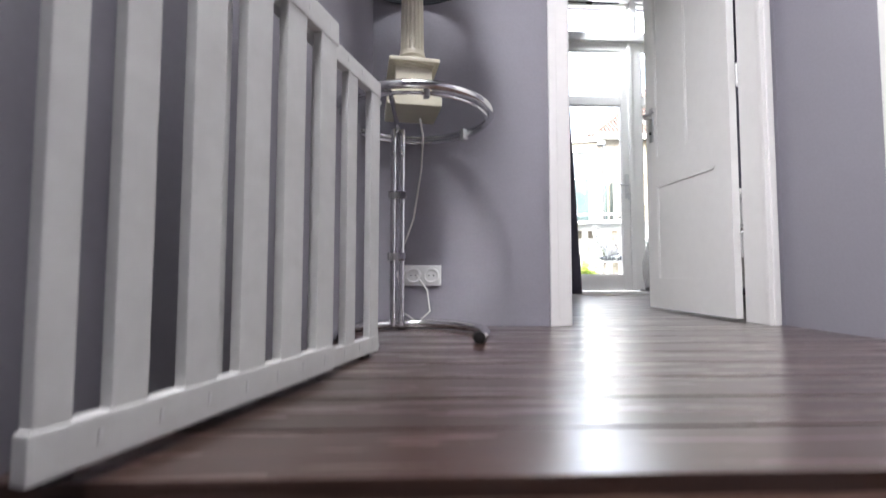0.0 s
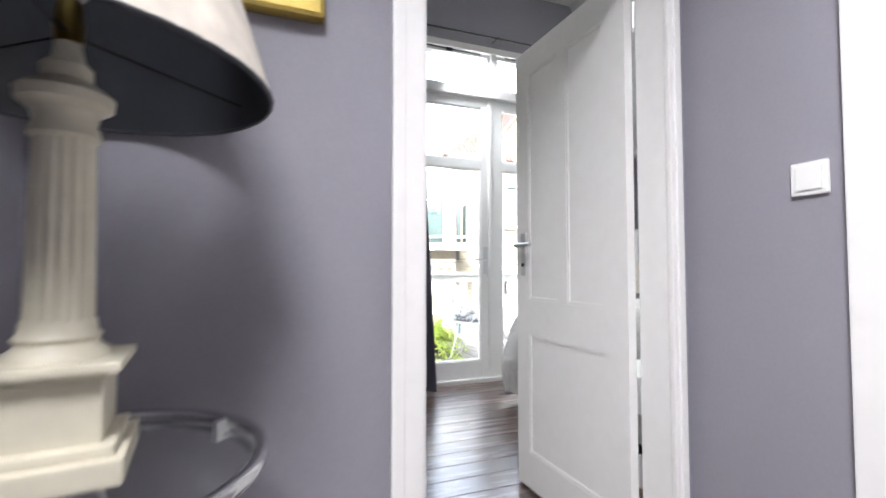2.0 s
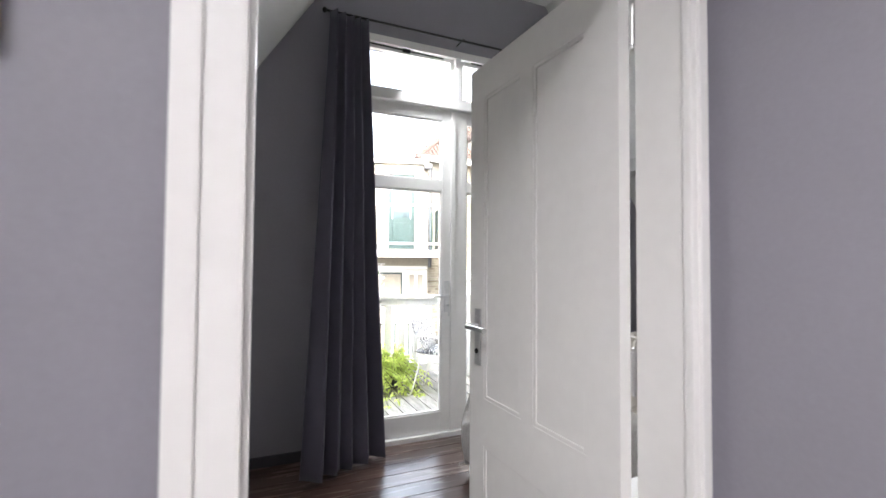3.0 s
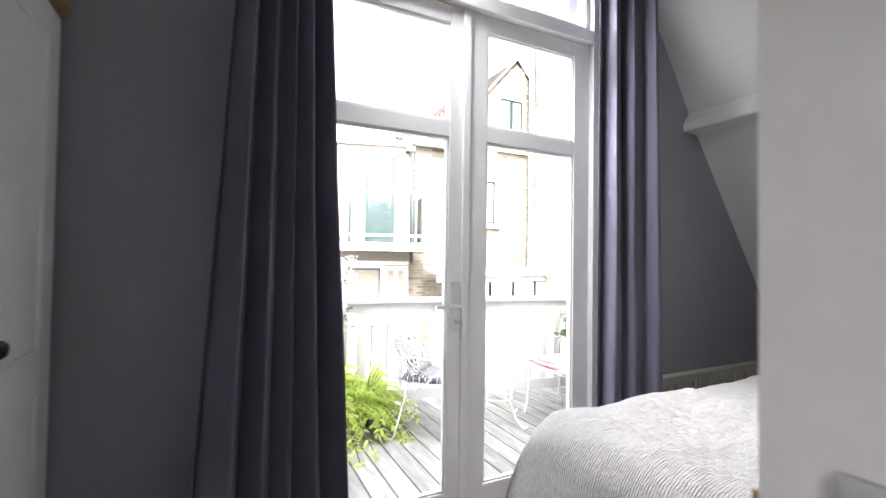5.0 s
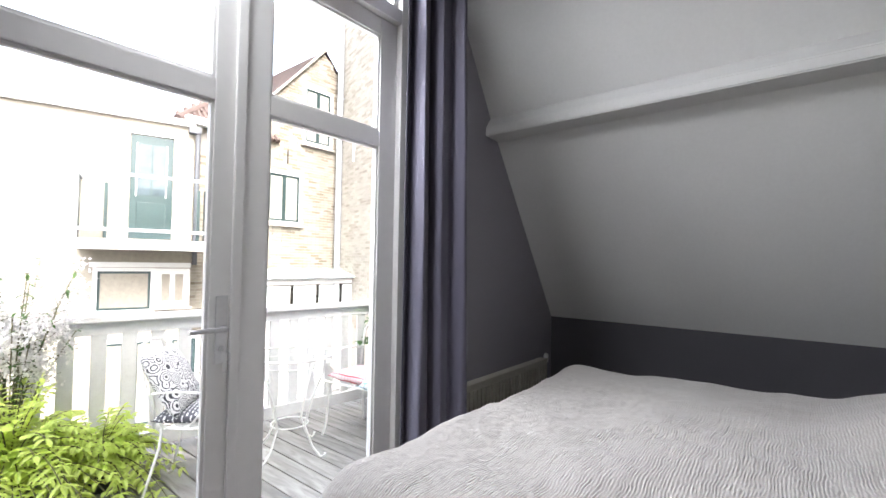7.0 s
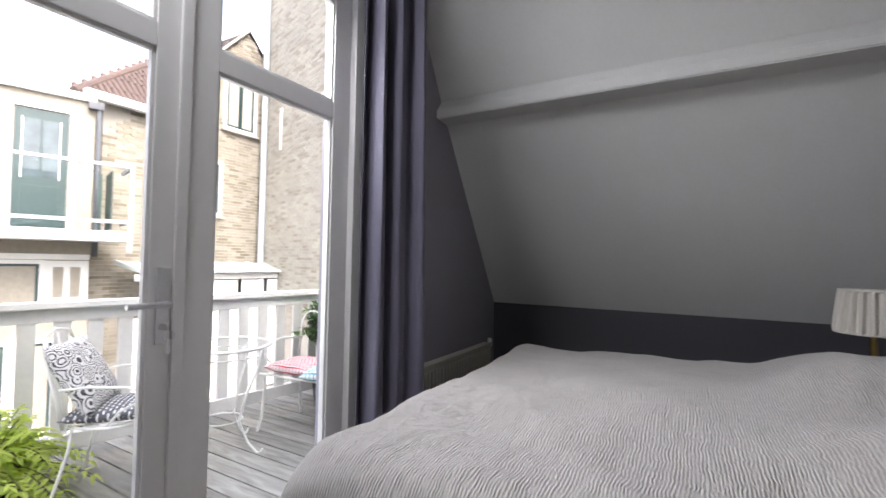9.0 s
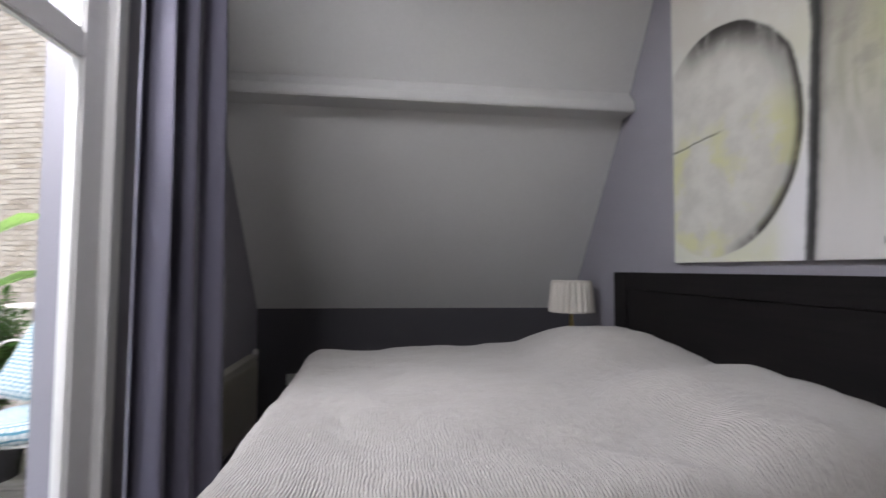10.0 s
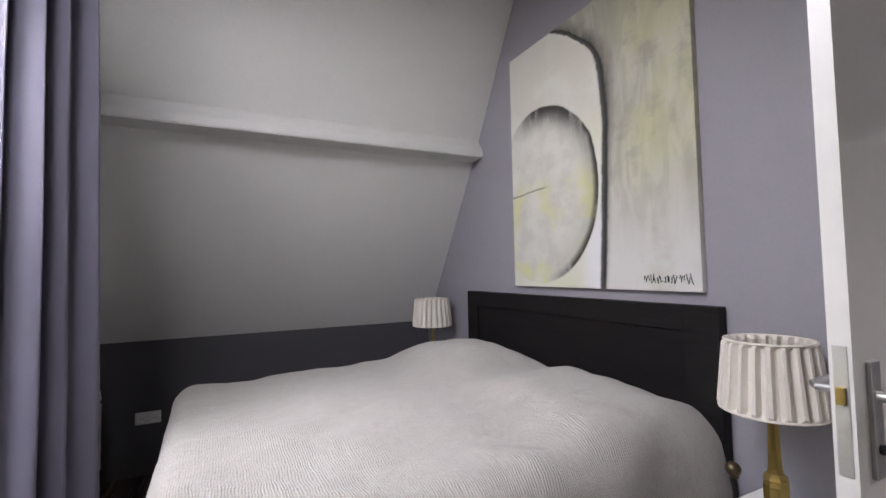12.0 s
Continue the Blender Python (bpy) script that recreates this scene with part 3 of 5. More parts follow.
def cover_material():
    m = mat("taupe_ribbed_bedspread", (0.395, 0.370, 0.345), 0.9, grain=220, vary=0.06, bump=0.0, stain=2.5, sheen=0.3)
    nt, b = m.node_tree, m.node_tree.nodes["Principled BSDF"]
    tc = nt.nodes.new("ShaderNodeTexCoord")
    rib = nt.nodes.new("ShaderNodeTexWave")
    rib.bands_direction = "Y"
    rib.inputs["Scale"].default_value, rib.inputs["Distortion"].default_value = 38.0, 13.0
    rib.inputs["Detail"].default_value, rib.inputs["Detail Scale"].default_value = 4.0, 0.17
    rib.inputs["Detail Roughness"].default_value = 0.62
    nt.links.new(tc.outputs["UV"], rib.inputs["Vector"])
    mp = nt.nodes.new("ShaderNodeMapping")
    mp.inputs["Scale"].default_value = (55.0, 120.0, 1.0)
    nt.links.new(tc.outputs["UV"], mp.inputs["Vector"])
    crinkle = nt.nodes.new("ShaderNodeTexNoise")
    crinkle.inputs["Scale"].default_value, crinkle.inputs["Detail"].default_value = 1.0, 2.0
    nt.links.new(mp.outputs[0], crinkle.inputs["Vector"])
    patch = nt.nodes.new("ShaderNodeTexNoise")
    patch.inputs["Scale"].default_value, patch.inputs["Detail"].default_value = 34.0, 3.0
    nt.links.new(tc.outputs["UV"], patch.inputs["Vector"])
    broken = nt.nodes.new("ShaderNodeMapRange")
    broken.inputs[1].default_value, broken.inputs[2].default_value = 0.36, 0.62
    broken.inputs[3].default_value, broken.inputs[4].default_value = 0.12, 0.62
    nt.links.new(patch.outputs[0], broken.inputs[0])
    both = nt.nodes.new("ShaderNodeMath")
    both.operation = "MULTIPLY_ADD"
    nt.links.new(rib.outputs["Fac"], both.inputs[0])
    nt.links.new(broken.outputs[0], both.inputs[1])
    nt.links.new(crinkle.outputs[0], both.inputs[2])
    bp = nt.nodes.new("ShaderNodeBump")
    bp.inputs["Strength"].default_value, bp.inputs["Distance"].default_value = 1.0, 0.0058
    nt.links.new(both.outputs[0], bp.inputs["Height"])
    nt.links.new(bp.outputs[0], b.inputs["Normal"])
    return m


COVER = cover_material()


def bump_at(x, y, cx, cy, rx, ry, h):
    d = ((x - cx) / rx) ** 4 + ((y - cy) / ry) ** 4
    return h * math.exp(-d)


def bedspread():
    """A heavy spread over the mattress: rounded edges, soft hollows, folds down the open sides."""
    bm = bmesh.new()
    W, L, drop, r = BX1 - BX0, BY1 - BY0, 0.62, 0.11
    step = 0.022
    us = [-drop + step * i for i in range(int((W + 2 * drop) / step) + 2)]
    vs = [0.0 + step * i for i in range(int((L + drop) / step) + 2)]

    def fold(d):
        """Distance over the edge to (outwards, downwards)."""
        if d <= 0:
            return d, 0.0
        a = d / r
        if a < math.pi / 2:
            return r * math.sin(a), r * (1 - math.cos(a))
        return r, r + (d - r * math.pi / 2)

    grid = []
    for v in vs:
        row = []
        for u in us:
            dx = -u if u < 0 else (u - W if u > W else 0.0)
            sx = -1 if u < 0 else 1
            dy = v - L if v > L else 0.0
            ix = max(r, min(W - r, u))
            inx = max(0.0, r - u, u - (W - r))
            iny = max(0.0, v - (L - r))
            ox, ddx = fold(inx)
            oy, ddy = fold(iny)
            x = BX0 + (ix - ox if u < W / 2 else ix + ox) if inx else BX0 + u
            y = BY0 + (L - r + oy if iny else v)
            top = 0.785 + 0.022 * noise.noise((u * 1.6, v * 1.6, 1.0)) + 0.018 * noise.noise((u * 4.5, v * 4.5, 5.0)) + 0.006 * noise.noise((u * 13, v * 11, 9.0))
            top += bump_at(x, y, BX0 + 0.42, BY0 + 0.30, 0.42, 0.30, 0.092) + bump_at(x, y, BX1 - 0.42, BY0 + 0.30, 0.42, 0.32, 0.11)
            top += bump_at(x, y, BX0 + 0.9, BY0 + 0.32, 0.9, 0.35, 0.02) - 0.02 * (v / L)
            # the edge of the folded quilt below, and the crease beside it
            fade = min(1.0, max(0.0, (v - 0.55) / 0.5))
            over = u - 0.80 - 0.03 * math.sin(v * 4)
            top += 0.016 * fade * (math.exp(-max(0.0, -over) / 0.25) if over < 0 else math.exp(-(over / 0.03) ** 2))
            # folds drawn towards the open side near the pillows
            top += 0.022 * math.exp(-((u + 0.04) / 0.20) ** 2) * math.exp(-((v - 0.60) / 0.40) ** 2) * math.sin(v * 21 - u * 15 + 0.8 * math.sin(v * 7))
            down = min(ddx + ddy, 0.70)
            z = max(top - down, 0.05)
            k = min(1.0, max(0.0, (down - 0.05) / 0.4))
            if ddx > 0.02 or ddy > 0.02:
                head = max(0.0, 1 - v / 0.9)
                if ddy > ddx:
                    f = 0.024 * math.sin(u * 11 + 1.3 * math.sin(v * 5)) + 0.012 * noise.noise((u * 6, v * 6, 2.0))
                    y += k * (f + 0.065)
                else:
                    f = (0.024 + 0.034 * head) * math.sin(v * 14 + 5.5 * max(0.0, -u) + 1.1 * math.sin(u * 4)) + 0.012 * noise.noise((u * 6, v * 6, 2.0))
                    x += (-1 if u < W / 2 else 1) * k * (f + 0.06 + 0.12 * max(0.0, v / L - 0.55))
            y -= 0.04 * (1 - min(1.0, max(0.0, u / W))) * max(0.0, v / L) ** 3
            row.append(bm.verts.new((x, y, z)))
        grid.append(row)
    uv = bm.loops.layers.uv.new("UVMap")
    for j in range(len(vs) - 1):
        for i in range(len(us) - 1):
            f = bm.faces.new((grid[j][i], grid[j][i + 1], grid[j + 1][i + 1], grid[j + 1][i]))
            for lp, (a, b) in zip(f.loops, ((i, j), (i + 1, j), (i + 1, j + 1), (i, j + 1))):
                lp[uv].uv = (us[a], vs[b])
    return bm


bed = thing("bed", "double bed with a black-brown wooden headboard", "bed")
hb = part("headboard", block((BX0 - 0.01, -2.445, 0.20), (BX1 + 0.01, -2.405, 1.20), 0.005), BLACKWOOD, bed, "black-brown wooden headboard")
for lo, hi in (((BX0 - 0.01, -2.406, 0.2), (BX0 + 0.13, -2.395, 1.2)), ((BX1 - 0.13, -2.406, 0.2), (BX1 + 0.01, -2.395, 1.2)), ((BX0 + 0.13, -2.4062, 1.10), (BX1 - 0.13, -2.395, 1.2))):
    part("headboard_rail", block(lo, hi, 0.003), BLACKWOOD, hb)
part("box_base", block((BX0 + 0.04, BY0, 0.16), (BX1 - 0.04, BY1 - 0.05, 0.42), 0.03), BLACKWOOD, bed)
part("mattress", block((BX0 + 0.05, BY0 + 0.01, 0.421), (BX1 - 0.05, BY1 - 0.06, 0.68), 0.05), PLEAT, bed)
for x in (BX0 + 0.12, BX1 - 0.12):
    for y in (BY0 + 0.12, BY1 - 0.2):
        part("leg", block((x - 0.03, y - 0.03, 0), (x + 0.03, y + 0.03, 0.161), 0.004), BLACKWOOD, bed)
spread = tagged(part("bedspread", bedspread(), COVER, None, smooth=180), "taupe ribbed bedspread draped over the bed", "bedspread")

# ---- bedside tables and lamps ----
def nightstand(x, y, w, top, label):
    n = thing("nightstand", label, "nightstand", "nightstands", pose(x, y, 0))
    part("top", block((-w / 2, -0.2, top - 0.025), (w / 2, 0.2, top), 0.005), WHITE, n)
    for sx in (-1, 1):
        for sy in (-1, 1):
            part("leg", block((sx * (w / 2 - 0.03) - 0.015, sy * 0.17 - 0.015, 0), (sx * (w / 2 - 0.03) + 0.015, sy * 0.17 + 0.015, top - 0.025), 0.003), WHITE, n)
    part("drawer", block((-w / 2 + 0.015, -0.19, top - 0.15), (w / 2 - 0.015, 0.185, top - 0.026), 0.003), WHITE, n)
    part("drawer_knob", lathe([(0, 0), (0.008, 0), (0.014, 0.012), (0.008, 0.02), (0, 0.021)], 14, m=pose(0, 0.185, top - 0.09, -90)), BRASS, n, smooth=50)
    return n


def pleated_shade(r0, r1, h, pleats):
    bm = bmesh.new()
    n = pleats * 4
    rings = []
    for k, (r, z) in enumerate(((r0, 0), (r0 * 0.995, 0.012), ((r0 + r1) / 2, h / 2), (r1 * 1.005, h - 0.012), (r1, h))):
        ring = []
        for i in range(n):
            a = 2 * math.pi * i / n
            rr = r + 0.010 * (1 if (i % 4) in (0, 1) else -1) * (0.3 if k in (0, 4) else 1)
            ring.append(bm.verts.new((rr * math.cos(a), rr * math.sin(a), z)))
        rings.append(ring)
    for a, b in zip(rings, rings[1:]):
        for i in range(n):
            j = (i + 1) % n
            bm.faces.new((a[i], a[j], b[j], b[i]))
    return bm


def bedside_lamp(x, y, z, pole, label, wide=0.132):
    l = thing("table_lamp", label, "lamp", "bedside lamps", pose(x, y, z))
    part("base", lathe([(0, 0), (0.075, 0), (0.078, 0.01), (0.07, 0.02), (0.05, 0.03), (0.026, 0.04), (0.022, 0.05)], 6), BRASS, l, "brass stepped base")
    part("column", lathe([(0.03, 0.045), (0.034, 0.06), (0.034, 0.10), (0.030, 0.112), (0.034, 0.118), (0.030, 0.127), (0.022, 0.134), (0.019, 0.15), (0.013, pole - 0.1), (0.016, pole - 0.09), (0.016, pole - 0.07), (0.008, pole - 0.06), (0.008, pole)], 8), BRASS, l, "faceted brass column")
    sh = part("shade", pleated_shade(wide, wide - 0.02, 0.205, 22), PLEAT, l, "ivory pleated fabric shade")
    sh.matrix_basis = pose(0, 0, pole - 0.09)
    sol = sh.modifiers.new("thickness", "SOLIDIFY")
    sol.thickness = 0.003
    for rr, zz in ((wide + 0.004, 0.0), (wide - 0.016, 0.205)):
        part("rim", tube(arc((0, 0, zz), rr, 0, 345, 23), 0.004, 6, closed=True), PLEAT, sh)
    part("bulb", lathe([(0, -0.02), (0.014, -0.02), (0.014, 0.02), (0.03, 0.06), (0.022, 0.085), (0, 0.095)], 16, m=pose(0, 0, pole)), PLASTIC, l, smooth=60)
    return l


nightstand(2.16, -2.22, 0.42, 0.58, "white bedside table in the corner by the bed")
bedside_lamp(2.07, -2.24, 0.58, 0.44, "brass lamp with an ivory pleated shade, on the corner bedside table", 0.146)
nightstand(-0.34, -2.22, 0.32, 0.60, "white bedside table between the bed and the door")
bedside_lamp(-0.31, -2.25, 0.60, 0.41, "brass lamp with an ivory pleated shade, beside the door")
finial = thing("bed_post_knob", "black bed post topped with a dark bronze ball", "bed knob")
part("post", tube([(-0.150, -2.315, 0.0), (-0.150, -2.315, 0.60), (-0.153, -2.306, 0.65)], 0.009, 10), IRON, finial, smooth=60)
part("collar", lathe([(0, -0.004), (0.014, -0.003), (0.014, 0.003), (0, 0.004)], 16, m=pose(-0.153, -2.306, 0.650)), BRONZE, finial, smooth=40)
part("ball", lathe([(0, -0.024), (0.012, -0.021), (0.021, -0.012), (0.024, 0), (0.021, 0.012), (0.012, 0.021), (0, 0.024)], 20, m=pose(-0.155, -2.30, 0.676)), BRONZE, finial, "dark bronze ball", smooth=180)

# ---- painting ----
def painting_material():
    m = bpy.data.materials.new("abstract_oil_on_canvas")
    m.use_nodes = True
    nt, b = m.node_tree, m.node_tree.nodes["Principled BSDF"]
    L = nt.links.new

    def math_node(op, a, c=None, d=None):
        n = nt.nodes.new("ShaderNodeMath")
        n.operation = op
        for i, v in enumerate((a, c, d)):
            if v is None:
                continue
            if isinstance(v, (int, float)):
                n.inputs[i].default_value = v
            else:
                L(v, n.inputs[i])
        return n.outputs[0]

    def mixed(fac, a, c):
        n = nt.nodes.new("ShaderNodeMix")
        n.data_type = "RGBA"
        L(fac, n.inputs[0])
        for i, v in ((6, a), (7, c)):
            if isinstance(v, tuple):
                n.inputs[i].default_value = rgb(v)
            else:
                L(v, n.inputs[i])
        return n.outputs[2]

    def step(v, lo, hi):
        n = nt.nodes.new("ShaderNodeMapRange")
        n.interpolation_type = "SMOOTHSTEP"
        L(v, n.inputs[0])
        n.inputs[1].default_value, n.inputs[2].default_value = lo, hi
        return n.outputs[0]

    def grain(scale, detail=6, rough=0.6):
        n = nt.nodes.new("ShaderNodeTexNoise")
        n.inputs["Scale"].default_value, n.inputs["Detail"].default_value, n.inputs["Roughness"].default_value = scale, detail, rough
        L(tc.outputs["Object"], n.inputs["Vector"])
        return n.outputs[0]

    tc = nt.nodes.new("ShaderNodeTexCoord")
    sp = nt.nodes.new("ShaderNodeSeparateXYZ")
    L(tc.outputs["Object"], sp.inputs[0])
    # u runs from the eastern edge (0) to the western (1), v upwards
    n_big, n_mid, n_fine = grain(3.0), grain(9.0), grain(40.0)
    drawn = nt.nodes.new("ShaderNodeMapping")
    drawn.inputs["Scale"].default_value = (15.0, 15.0, 3.2)
    L(tc.outputs["Object"], drawn.inputs["Vector"])
    brush = nt.nodes.new("ShaderNodeTexNoise")
    brush.inputs["Scale"].default_value, brush.inputs["Detail"].default_value, brush.inputs["Distortion"].default_value = 1.0, 7, 0.8
    L(drawn.outputs[0], brush.inputs["Vector"])
    streak = brush.outputs[0]
    wob = math_node("MULTIPLY", math_node("SUBTRACT", n_big, 0.5), 0.035)
    u = math_node("ADD", math_node("MULTIPLY_ADD", sp.outputs["X"], -1 / 1.215, 0.5), wob)
    v = math_node("ADD", math_node("MULTIPLY_ADD", sp.outputs["Z"], 1 / 1.43, 0.5), wob)
    ground = mixed(step(v, 0.35, 0.75), (0.60, 0.61, 0.47), (0.56, 0.54, 0.49))
    ground = mixed(step(n_big, 0.42, 0.62), ground, (0.60, 0.60, 0.55))
    # the rounded form
    eu = math_node("DIVIDE", math_node("SUBTRACT", u, 0.22), 0.38)
    ev_ = math_node("DIVIDE", math_node("SUBTRACT", v, 0.37), 0.36)
    rad_ = math_node("SQRT", math_node("ADD", math_node("MULTIPLY", eu, eu), math_node("MULTIPLY", ev_, ev_)))
    inside = math_node("SUBTRACT", 1.0, step(rad_, 0.97, 1.0))
    body = mixed(step(n_mid, 0.32, 0.68), (0.50, 0.49, 0.45), (0.60, 0.59, 0.54))
    body = mixed(math_node("MULTIPLY", step(n_big, 0.5, 0.62), math_node("SUBTRACT", 1.0, step(v, 0.35, 0.5))), body, (0.58, 0.58, 0.34))
    rim = math_node("MULTIPLY", math_node("MAXIMUM", math_node("MULTIPLY", step(rad_, 0.66, 0.96), math_node("MULTIPLY_ADD", step(v, 0.35, 0.7), 0.75, 0.25)), step(rad_, 0.85, 0.97)), inside)
    side = step(math_node("ADD", eu, math_node("MULTIPLY", ev_, 0.35)), -0.35, 0.3)
    rim = math_node("MULTIPLY", math_node("MULTIPLY", rim, side), step(math_node("ADD", streak, n_mid), 0.5, 1.05))
    body = mixed(rim, body, (0.035, 0.030, 0.027))
    left = mixed(inside, ground, body)
    white_gap = math_node("MULTIPLY", step(u, 0.44, 0.56), math_node("SUBTRACT", 1.0, step(v, 0.15, 0.42)))
    left = mixed(math_node("MULTIPLY", white_gap, math_node("SUBTRACT", 1.0, inside)), left, (0.68, 0.68, 0.70))
    # the upright form and its dark edge
    lean = math_node("POWER", math_node("MAXIMUM", math_node("MULTIPLY_ADD", v, 3.7, -2.7), 0.0), 1.9)
    bow = math_node("MULTIPLY", math_node("SINE", math_node("MULTIPLY", v, 3.1)), 0.035)
    edge = math_node("ADD", math_node("SUBTRACT", u, math_node("ADD", bow, 0.592)), math_node("MULTIPLY", lean, 0.25))
    right = mixed(step(streak, 0.36, 0.66), (0.34, 0.33, 0.27), (0.46, 0.45, 0.40))
    green = math_node("MULTIPLY", math_node("MULTIPLY", step(u, 0.66, 0.82), step(v, 0.2, 0.5)), step(n_big, 0.34, 0.58))
    right = mixed(math_node("MULTIPLY", green, 0.7), right, (0.43, 0.43, 0.25))
    right = mixed(math_node("MULTIPLY", step(n_mid, 0.5, 0.66), math_node("MULTIPLY", step(v, 0.25, 0.45), 0.5)), right, (0.27, 0.25, 0.22))
    right = mixed(math_node("MULTIPLY", math_node("SUBTRACT", 1.0, step(v, 0.04, 0.42)), step(n_big, 0.30, 0.55)), right, (0.57, 0.56, 0.55))
    reach = math_node("MULTIPLY_ADD", step(v, 0.3, 0.95), 0.75, 0.35)
    smear = math_node("SUBTRACT", 1.0, step(math_node("DIVIDE", edge, reach), 0.0, 0.15))
    smear = math_node("MULTIPLY", math_node("MULTIPLY", smear, smear), math_node("MULTIPLY_ADD", step(streak, 0.3, 0.62), 0.55, 0.4))
    right = mixed(smear, right, (0.045, 0.038, 0.034))
    col = mixed(step(edge, -0.006, 0.006), left, right)
    line = math_node("SUBTRACT", 1.0, step(math_node("ABSOLUTE", math_node("ADD", edge, math_node("MULTIPLY", math_node("SUBTRACT", n_fine, 0.5), 0.012))), 0.008, 0.022))
    col = mixed(math_node("MULTIPLY", line, 0.92), col, (0.015, 0.015, 0.016))
    # a thin drawn line across the rounded form
    thin = math_node("SUBTRACT", 1.0, step(math_node("ABSOLUTE", math_node("SUBTRACT", v, math_node("MULTIPLY_ADD", u, 0.05, 0.385))), 0.001, 0.006))
    thin = math_node("MULTIPLY", thin, math_node("SUBTRACT", 1.0, step(u, 0.22, 0.30)))
    col = mixed(math_node("MULTIPLY", thin, 0.7), col, (0.08, 0.08, 0.06))
    L(col, b.inputs["Base Color"])
    b.inputs["Roughness"].default_value = 0.6
    bp = nt.nodes.new("ShaderNodeBump")
    bp.inputs["Strength"].default_value, bp.inputs["Distance"].default_value = 0.25, 0.003
    L(math_node("ADD", n_fine, n_mid), bp.inputs["Height"])
    L(bp.outputs[0], b.inputs["Normal"])
    return m


CANVAS = painting_material()
pic = thing("painting", "large abstract grey and yellow-green canvas without a frame", "painting", at=pose(0.607, -2.449, 1.965))
part("canvas", block((-0.6075, 0.0, -0.715), (0.6075, 0.028, 0.715), 0.003), CANVAS, pic)
sig_rng = random.Random(4)
for k in range(7):
    x = -0.345 - k * 0.033
    pts = [(x - 0.026 * s / 6 + sig_rng.uniform(-0.004, 0.004), 0.0285, -0.665 + 0.018 * math.sin(s * 1.6 + k * 1.3) + sig_rng.uniform(-0.005, 0.005)) for s in range(7)]
    part("signature_stroke", tube(pts, 0.0022, 5), IRON, pic, "illegible dark signature stroke")

# ---- landing things ----
def socket(x, y, z, ry, label, gangs=2):
    s = thing("wall_socket", label, "socket", at=pose(x, y, z, 0, 0, ry))
    w = 0.075 * gangs
    part("faceplate", block((-w / 2, -0.012, -0.04), (w / 2, 0, 0.04), 0.004), PLASTIC, s)
    for k in range(gangs):
        cx = (k - (gangs - 1) / 2) * 0.07
        cup = part("cup", lathe([(0.031, 0.0), (0.031, 0.007), (0.029, 0.009), (0.0235, 0.009), (0.022, 0.0006), (0, 0.0006)], 28, m=pose(cx, -0.0125, 0, 90)), PLASTIC, s, smooth=40)
        for dx in (-0.0095, 0.0095):
            part("pin_hole", lathe([(0, 0), (0.0028, 0), (0.0028, 0.001), (0, 0.001)], 10, m=pose(cx + dx, -0.0134, 0, 90)), IRON, cup)
    return s


socket(-2.058, P_S, 0.198, 0, "white double wall socket with a lamp plug on the wall")
socket(2.599, -0.325, 0.385, -90, "white wall socket low on the dark wall beside the bed")
sw = thing("light_switch", "white square rocker light switch on the landing wall", "switch", at=pose(LAND_E, -2.927, 1.24, 0, 0, -90))
part("faceplate", block((-0.041, -0.010, -0.041), (0.041, 0, 0.041), 0.005), PLASTIC, sw)
part("rocker", block((-0.029, -0.014, -0.029), (0.029, -0.009, 0.029), 0.003), PLASTIC, sw)

gp = thing("picture_frame", "gilt picture frame hanging on the landing wall", "picture")
GILT = mat("gilt_frame", (0.45, 0.33, 0.08), 0.38, 0.6, grain=50, vary=0.15, bump=0.15)
part("frame", block((-2.22, P_S - 0.035, 1.585), (-1.715, P_S, 1.645), 0.012), GILT, gp)
part("frame", block((-2.22, P_S - 0.0351, 2.14), (-1.715, P_S, 2.2), 0.012), GILT, gp)
part("frame", block((-2.22, P_S - 0.0352, 1.645), (-2.16, P_S, 2.14), 0.012), GILT, gp)
part("frame", block((-1.775, P_S - 0.0352, 1.645), (-1.715, P_S, 2.14), 0.012), GILT, gp)
part("print", block((-2.16, P_S - 0.012, 1.645), (-1.775, P_S - 0.002, 2.14)), SLOPE, gp)

TX, TY, TZ = -2.085, -2.85, 0.735
tbl = thing("side_table", "round chrome tube side table with a glass top", "table", at=pose(TX, TY, 0))
part("top_ring", tube(arc((0, 0, TZ), 0.255, 0, 350, 47), 0.013, 10, closed=True), CHROME, tbl, smooth=180)
part("lower_ring", tube(arc((0, 0, TZ - 0.02), 0.243, 0, 350, 47), 0.006, 8, closed=True), CHROME, tbl, smooth=180)
part("glass_top", lathe([(0, TZ - 0.006), (0.243, TZ - 0.006), (0.243, TZ + 0.004), (0, TZ + 0.004)], 48), GLASS, tbl, "clear glass top").visible_shadow = False
for a in (40, 160, 280):
    part("clip", block((0.225, -0.008, TZ - 0.03), (0.25, 0.008, TZ + 0.008), 0.003, pose(0, 0, 0, 0, 0, a)), STEEL, tbl)
part("pole", tube([(-0.075, 0.11, 0.02), (-0.075, 0.11, TZ - 0.012)], 0.011, 10), CHROME, tbl, smooth=60)
part("pole", tube([(-0.045, 0.115, 0.02), (-0.045, 0.115, TZ - 0.012)], 0.011, 10), CHROME, tbl, smooth=60)
for z in (0.47, 0.25):
    part("collar", block((-0.095, 0.094, z), (-0.03, 0.131, z + 0.03), 0.006), CHROME, tbl)
part("cross_bar", tube([(-0.06, 0.24, TZ - 0.02), (-0.06, -0.24, TZ - 0.02)], 0.008, 8), CHROME, tbl)
